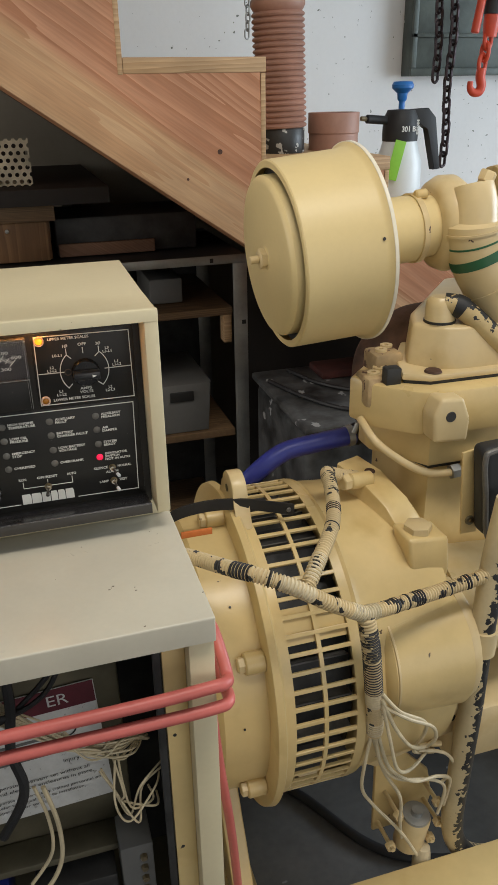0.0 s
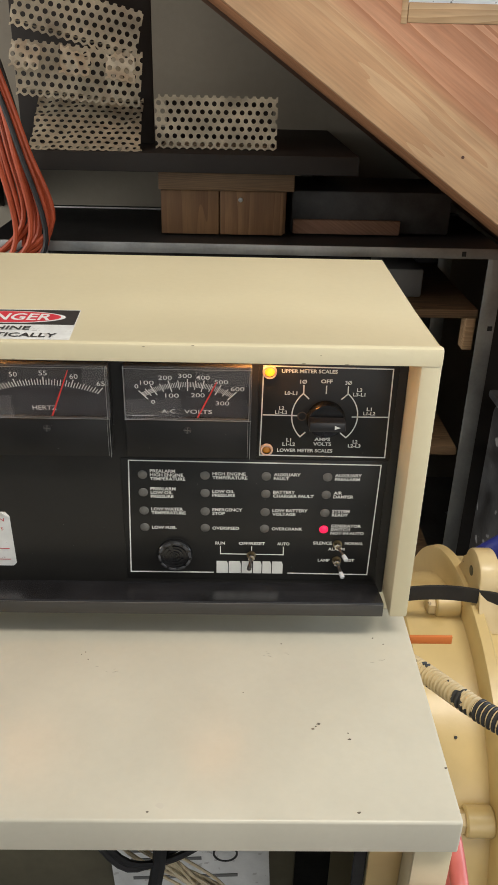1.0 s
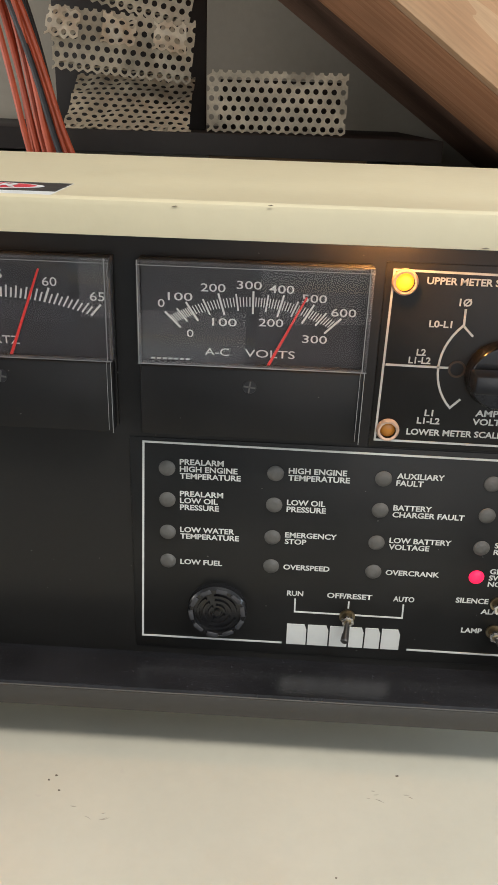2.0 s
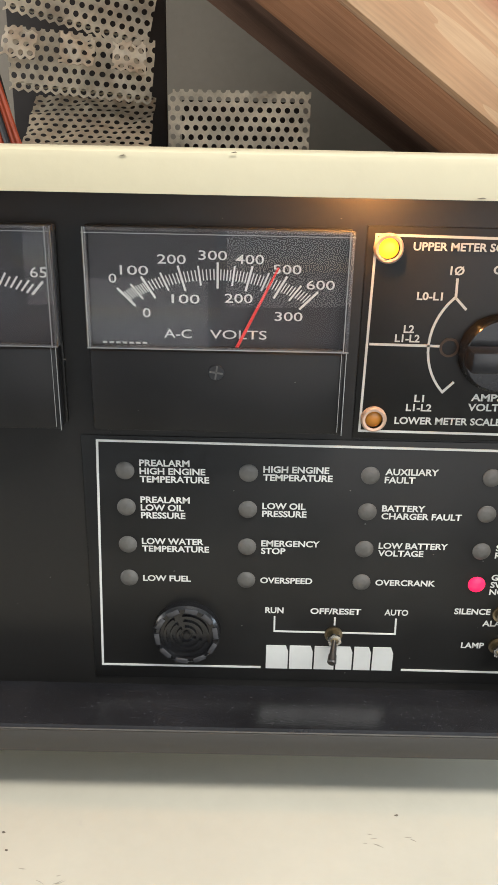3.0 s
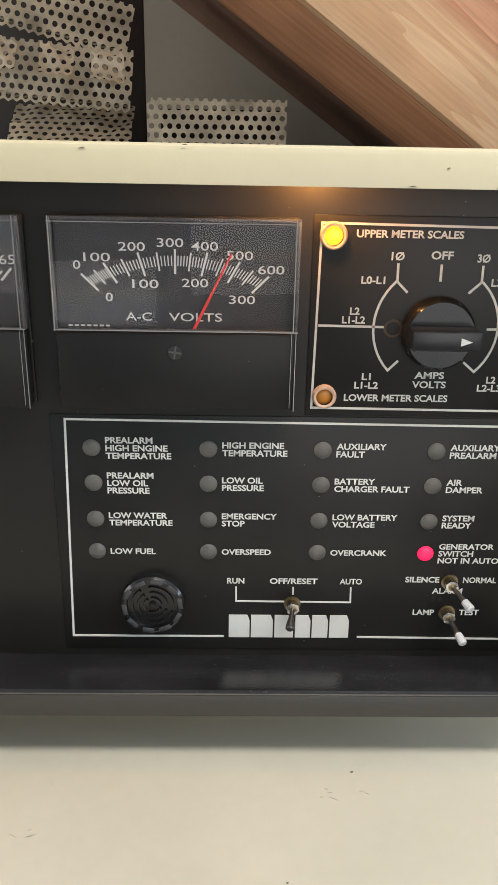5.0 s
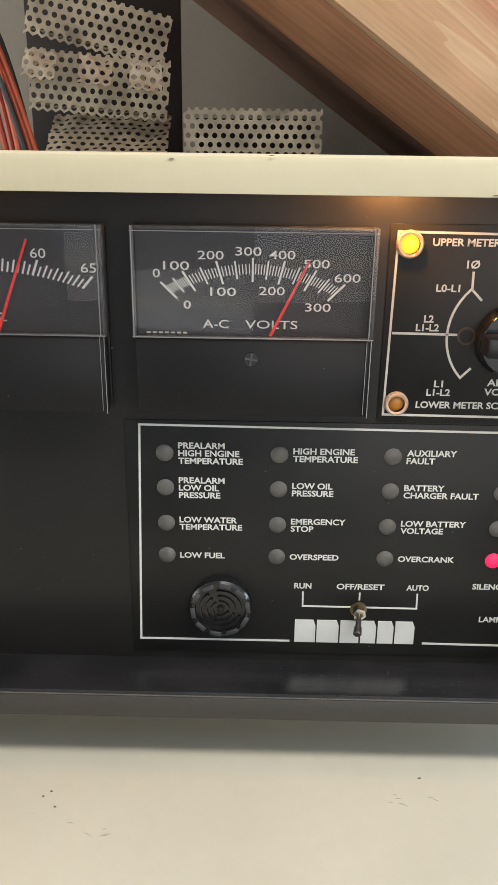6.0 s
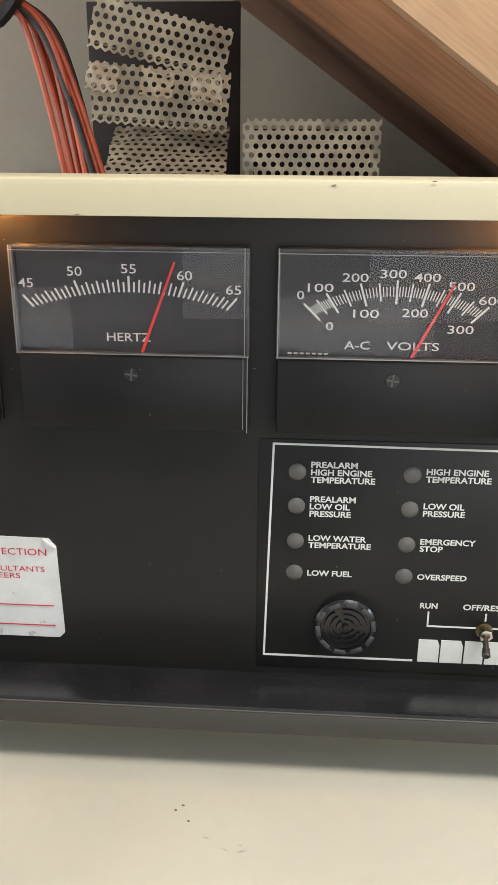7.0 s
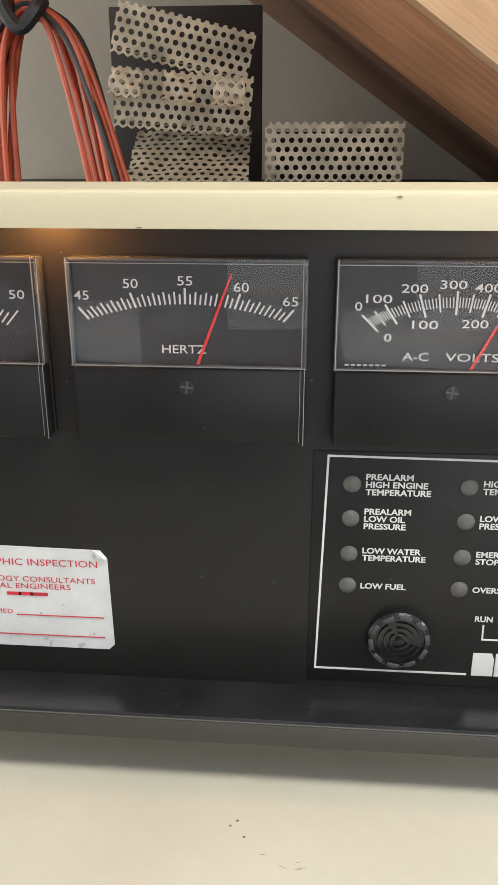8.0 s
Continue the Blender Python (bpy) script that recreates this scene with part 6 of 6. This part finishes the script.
part("elbow_pipe", bm, GENPALE, intake)
for k, mat, r1 in ((17, GENPALE, 0.0475), (21, GREENTAPE, 0.0466), (27, GREENTAPE, 0.0476), (36, GENPALE, 0.0482)):
    bm = B()
    q = el[k]
    d = (el[k + 1] - el[k - 1]).normalized()
    w = {21: 0.0015, 27: 0.0075}.get(k, 0.0018)
    lathe(bm, [(-w, 0.042), (-w, r1), (w, r1), (w, 0.042)], q, d, 40, True)
    part("band", bm, mat, intake, "worn green band" if mat is GREENTAPE else "")
bm = B()
hexnut(bm, (0.735, 1.085, 1.372), (0.4, 0, 1), 0.013, 0.016)
part("flange_bolt", bm, GENPALE, intake)
# inlet housing at the far side
bm = B()
lathe(bm, [(0, 0), (0, 0.045), (0.02, 0.048), (0.10, 0.048), (0.10, 0)], (0.770, 1.12, 1.345), (1, 0, 0), 32)
part("turbo_inlet", bm, GEN, gen, "rounded inlet housing")
# blue hose and its clamp
bm = B()
tube(bm, spline([(0.330, 1.17, 0.80), (0.345, 1.14, 0.87), (0.370, 1.12, 0.912), (0.420, 1.12, 0.945), (0.481, 1.12, 0.954), (0.552, 1.12, 0.960)], 8), 0.0165, 18)
bh = part("coolant_hose", bm, BLUEHOSE, gen, "blue silicone coolant hose")
bm = B()
lathe(bm, [(0, 0.0165), (0, 0.0185), (0.011, 0.0185), (0.011, 0.0165)], (0.536, 1.12, 0.9585), (1, 0, 0.08), 28, True)
part("hose_clamp", bm, STEEL, bh, "steel worm drive hose clamp")
bm = B()
rod(bm, (0.540, 1.100, 0.972), (0.548, 1.100, 0.990), 0.005, 10, 0.001)
part("clamp_screw", bm, STEEL, bh)
bm = B()
rod(bm, (0.550, 1.12, 0.960), (0.600, 1.12, 0.965), 0.020, 20, 0.003)
part("hose_spigot", bm, RUBBER, bh, "black rubber spigot")
# skid
bm = B()
box(bm, 0.20, 1.30, 0.690, 0.7855, 0.180, 0.300, 0.004)
part("skid_rail", bm, GEN, gen, "cream steel skid rail")
bm = B()
box(bm, 0.20, 1.30, 1.25, 1.34, 0.180, 0.300, 0.004)
part("skid_rail", bm, GEN, gen)
for x in (0.24, 1.22):
    bm = B()
    box(bm, x, x + 0.06, 0.70, 1.33, 0.002, 0.180, 0.004)
    part("cross_member", bm, GEN, gen)
for x in (0.23, 0.95):
    bm = B()
    slab(bm, [(0.80, 0.300), (1.20, 0.300), (1.12, 0.46), (0.90, 0.46)], "x", x, x + 0.035, 0.004)
    part("mounting_foot", bm, GEN, gen)
# solenoid with its plate
bm = B()
lathe(bm, [(0, 0), (0, 0.022), (0.004, 0.026), (0.075, 0.026), (0.080, 0.023), (0.080, 0)], (0.547, 0.822, 0.308), (0.05, -0.15, 1), 32)
sol = part("starter_solenoid", bm, GENPALE, gen, "cream starter solenoid with a bare steel cap")
bm = B()
lathe(bm, [(0.080, 0), (0.080, 0.024), (0.084, 0.023), (0.085, 0.010), (0.094, 0.009), (0.094, 0)], (0.547, 0.822, 0.308), (0.05, -0.15, 1), 24)
part("cap", bm, STEEL, sol, "bare steel cap")
bm = B()
slab(bm, [(0.500, 0.305), (0.60, 0.305), (0.612, 0.36), (0.60, 0.42), (0.53, 0.50), (0.497, 0.47)], "y", 0.862, 0.872, 0.003)
part("mounting_plate", bm, GEN, sol)
for x, z in ((0.508, 0.325), (0.596, 0.352), (0.583, 0.318), (0.518, 0.395), (0.590, 0.402)):
    bm = B()
    hexnut(bm, (x, 0.815, z), (0, -1, 0.2), 0.009, 0.010)
    rod(bm, (x, 0.862, z), (x, 0.800, z + 0.003), 0.004, 10)
    part("terminal_nut", bm, GENPALE, sol)
bm = B()
lathe(bm, [(0, 0), (0.0, 0.014), (0.03, 0.016), (0.05, 0.012), (0.055, 0)], (0.562, 0.800, 0.262), (0.1, 0.05, 1), 16)
part("cable_boot", bm, WIRE, sol, "pale rubber boot")

# ---- wiring harness ----
har = thing("wiring_harness", (0.4, 0.76, 0.85), "corrugated wiring loom overpainted cream with black showing through", "cable loom")


def loom(pts, r, mat, name="conduit", ribs=True, label="", cuffs=()):
    p = dense(spline(pts, 12), 0.0012)
    bm = B()
    tube(bm, p, r, 14, False, (lambda i, n: r * (1.0 if (i // 2) % 2 else 0.80)) if ribs else None)
    ob = part(name, bm, mat, har, label)
    for a, b, m2 in cuffs:
        i0, i1 = int(a * len(p)), max(int(a * len(p)) + 3, int(b * len(p)))
        bm = B()
        tube(bm, p[i0:i1], r * 1.06, 14, False, lambda i, n: r * (1.05 if (i // 2) % 2 else 0.88))
        part("tape_wrap", bm, m2, ob, "bare black stretch" if m2 is RUBBER else "smooth tape wrap")
    return ob


loom([(0.185, 0.885, 0.935), (0.202, 0.860, 0.941), (0.232, 0.800, 0.957), (0.262, 0.762, 0.963), (0.305, 0.742, 0.948), (0.349, 0.738, 0.918), (0.398, 0.742, 0.887)], 0.0105, PAINTED,
     cuffs=((0.36, 0.45, RUBBER), (0.52, 0.545, RUBBER), (0.57, 0.72, WIRE), (0.92, 1.0, WIRE)))
loom([(0.398, 0.742, 0.887), (0.430, 0.752, 0.880), (0.470, 0.765, 0.873), (0.541, 0.785, 0.864), (0.600, 0.792, 0.866), (0.640, 0.800, 0.868)], 0.0105, PAINTED, cuffs=((0.0, 0.10, WIRE), (0.20, 0.24, RUBBER), (0.30, 0.33, RUBBER), (0.36, 0.44, RUBBER), (0.62, 0.64, RUBBER), (0.74, 0.78, RUBBER)))
loom([(0.402, 0.742, 0.882), (0.406, 0.738, 0.855), (0.411, 0.738, 0.825), (0.420, 0.742, 0.757), (0.430, 0.752, 0.690), (0.434, 0.760, 0.656)], 0.0125, PAINTED, cuffs=((0.08, 0.30, BARED), (0.30, 0.56, RUBBER), (0.56, 0.68, WIRE), (0.84, 0.97, WIRE)))
loom([(0.322, 0.746, 0.945), (0.345, 0.770, 0.962), (0.372, 0.805, 0.968), (0.399, 0.850, 0.972), (0.422, 0.915, 0.980), (0.432, 0.955, 0.982), (0.445, 0.975, 0.972), (0.475, 0.990, 0.955), (0.50, 1.0, 0.945)], 0.0102, PAINTED,
     cuffs=((0.02, 0.14, WIRE), (0.32, 0.34, RUBBER), (0.42, 0.47, RUBBER), (0.56, 0.70, FLAKED), (0.74, 0.80, RUBBER)))
loom([(0.645, 0.805, 0.98), (0.630, 0.800, 0.885), (0.619, 0.790, 0.807), (0.615, 0.788, 0.740), (0.614, 0.788, 0.626), (0.611, 0.790, 0.492), (0.612, 0.795, 0.382), (0.628, 0.803, 0.310), (0.660, 0.808, 0.256), (0.715, 0.812, 0.222), (0.82, 0.818, 0.205)], 0.0185, FLAKED, "main_conduit", False, "black main conduit with flaking cream paint")
bm = B()
lathe(bm, [(-0.021, 0.0188), (-0.021, 0.0235), (0.021, 0.0235), (0.021, 0.0188)], (0.6165, 0.789, 0.757), (0.04, 0, 1), 32, True)
clampp = part("conduit_clamp", bm, GENPALE, har, "cream band clamp")
bm = B()
box(bm, 0.560, 0.600, 0.786, 0.792, 0.752, 0.792, 0.003)
part("clamp_ear", bm, GENPALE, clampp)
bm = B()
hexnut(bm, (0.576, 0.786, 0.780), (0, -1, 0), 0.008, 0.008)
part("clamp_nut", bm, STEEL, clampp)
for pts in (((0.428, 0.732, 0.754), (0.457, 0.730, 0.715), (0.500, 0.735, 0.680), (0.512, 0.750, 0.640), (0.515, 0.780, 0.575), (0.545, 0.80, 0.540)),
            ((0.428, 0.732, 0.745), (0.450, 0.730, 0.690), (0.480, 0.735, 0.640), (0.520, 0.76, 0.600), (0.560, 0.80, 0.560)),
            ((0.430, 0.732, 0.735), (0.445, 0.730, 0.665), (0.463, 0.735, 0.600), (0.500, 0.76, 0.560), (0.555, 0.80, 0.545)),
            ((0.432, 0.732, 0.730), (0.470, 0.728, 0.700), (0.515, 0.735, 0.665), (0.530, 0.750, 0.620), (0.520, 0.775, 0.580)),
            ((0.428, 0.755, 0.660), (0.420, 0.755, 0.600), (0.424, 0.765, 0.540), (0.454, 0.780, 0.477), (0.505, 0.780, 0.400), (0.541, 0.780, 0.330)),
            ((0.434, 0.755, 0.658), (0.445, 0.752, 0.600), (0.480, 0.758, 0.550), (0.552, 0.775, 0.505), (0.580, 0.780, 0.470), (0.575, 0.785, 0.410)),
            ((0.438, 0.755, 0.658), (0.460, 0.752, 0.585), (0.510, 0.762, 0.530), (0.560, 0.775, 0.510), (0.592, 0.785, 0.480), (0.588, 0.79, 0.42)),
            ((0.430, 0.757, 0.658), (0.452, 0.757, 0.58), (0.490, 0.765, 0.50), (0.500, 0.775, 0.43), (0.515, 0.79, 0.37)),
            ((0.53, 0.79, 0.560), (0.575, 0.785, 0.545), (0.60, 0.79, 0.50), (0.585, 0.80, 0.46))):
    bm = B()
    tube(bm, spline(pts, 8), 0.0028, 8)
    part("lead", bm, WIRE, har)
for x, z in ((0.545, 0.545), (0.556, 0.556), (0.535, 0.560)):
    bm = B()
    rod(bm, (x, 0.80, z), (x + 0.02, 0.80, z - 0.006), 0.005, 10, 0.001)
    part("crimp", bm, GENPALE, har)

# ---- floor clutter behind ----
bm = B()
tube(bm, spline([(0.30, 1.30, 0.011), (0.42, 1.28, 0.011), (0.497, 1.207, 0.011), (0.585, 1.055, 0.011), (0.672, 0.985, 0.011), (0.80, 0.95, 0.011), (1.0, 0.94, 0.011)], 10), 0.011, 10)
tagged(part("floor_cable", bm, RUBBER), "thick black cable lying on the concrete floor", "cable")
crate = thing("covered_crate", (0.75, 1.9, 0), "dark crate under the stairs with a dusty grey cover", "crate")
bm = B()
box(bm, 0.66, 1.12, 1.62, 2.05, 0.0, 0.730, 0.03, seg=4)
part("body", bm, TARP, crate)
bm = B()
box(bm, 0.65, 1.13, 1.61, 2.06, 0.7305, 0.752, 0.009)
part("cover", bm, TARP, crate, "dusty grey cover")
for pts in (((0.67, 1.95, 0.759), (0.72, 1.80, 0.759), (0.80, 1.68, 0.759), (0.95, 1.65, 0.759)), ((0.75, 2.02, 0.759), (0.80, 1.88, 0.759), (0.90, 1.78, 0.759), (1.05, 1.74, 0.759))):
    bm = B()
    tube(bm, spline(pts, 8), 0.006, 8)
    part("cord", bm, RUBBER, crate)
bm = B()
box(bm, 0.82, 0.98, 1.92, 2.03, 0.7525, 0.775, 0.006)
tagged(part("folded_rag", bm, OLDRAG), "dull red folded rag on the crate", "rag")


# ---- small marks ----
def flake(x, y, size, seed):
    r = random.Random(seed)
    bm = B()
    n = 9
    slab(bm, [(x + size * r.uniform(0.4, 1.0) * math.cos(2 * math.pi * i / n), y + size * 0.6 * r.uniform(0.4, 1.0) * math.sin(2 * math.pi * i / n)) for i in range(n)], "z", 1.0160, 1.0163)
    part("paint_chip", bm, BROWNCHIP, enc, "dark chip in the paint")


BROWNCHIP = material("bare_metal_chip", (0.16, 0.13, 0.10), 0.6, 0.2, 0.3, 200, 900, 0.1)
for k, (x, y, d) in enumerate(((0.0790, 0.7125, 0.0016), (0.0840, 0.7175, 0.0022), (0.0815, 0.7150, 0.0010), (0.1066, 0.7025, 0.0018), (0.1060, 0.7085, 0.0010), (0.0590, 0.8090, 0.0010), (-0.1120, 0.7960, 0.0010),
                               (-0.1150, 0.7930, 0.0010), (0.1745, 0.6765, 0.0018), (-0.0413, 0.6380, 0.0016), (0.1418, 0.8179, 0.0012), (0.1500, 0.8100, 0.0009), (-0.1081, 0.7871, 0.0009), (0.1050, 0.6385, 0.0020), (0.0250, 0.7500, 0.0008))):
    flake(x, y, d, k)
KNOT = material("dark_knot", (0.10, 0.04, 0.022), 0.6, 0, 0.35, 120, 500, 0.3)
for x, z, r in ((0.490, 1.384, 0.0055), (0.416, 1.330, 0.003)):
    bm = B()
    lathe(bm, [(0, 0), (0, r), (0.0006, r * 0.9), (0.0006, 0)], (x, 1.736, z), (0, -1, 0), 16)
    part("knot", bm, KNOT, stair, "dark knot in the timber")

SMEAR = material("greasy_smear", (0.44, 0.405, 0.325), 0.5, 0, 0.2, 200, 900, 0.1)
srng = random.Random(21)
for x, y, n in ((0.055, 0.795, 6), (-0.09, 0.775, 5), (0.148, 0.790, 3)):
    for k in range(n):
        px, py = x + srng.uniform(-0.012, 0.012), y + srng.uniform(-0.004, 0.004)
        a, d = srng.uniform(-0.5, 0.5), srng.uniform(0.0008, 0.0022)
        bm = B()
        w = srng.uniform(0.00012, 0.0003)
        dx, dy = d * math.cos(a), d * math.sin(a)
        slab(bm, [(px - dx, py - dy), (px, py - dy * 0.3 - w), (px + dx, py + dy), (px, py - dy * 0.3 + w)], "z", 1.0160, 1.01615)
        part("scratch", bm, SMEAR, enc)
# dust specks on the panel
for k in range(46):
    px, pz = srng.uniform(-0.30, 0.14), srng.uniform(1.056, 1.275)
    r = srng.uniform(0.00015, 0.00035)
    inside = 1.180 < pz < 1.266 and px < 0.030
    bm = B()
    y = (0.8424 if pz > 1.218 else 0.8431) if inside else PY - 0.0008
    slab(bm, [(px - r, pz), (px, pz - r * 0.7), (px + r * srng.uniform(1, 2.5), pz + r * 0.3), (px, pz + r)], "y", y - 0.0001, y + 0.0002)
    part("dust_speck", bm, LENS, ctl)
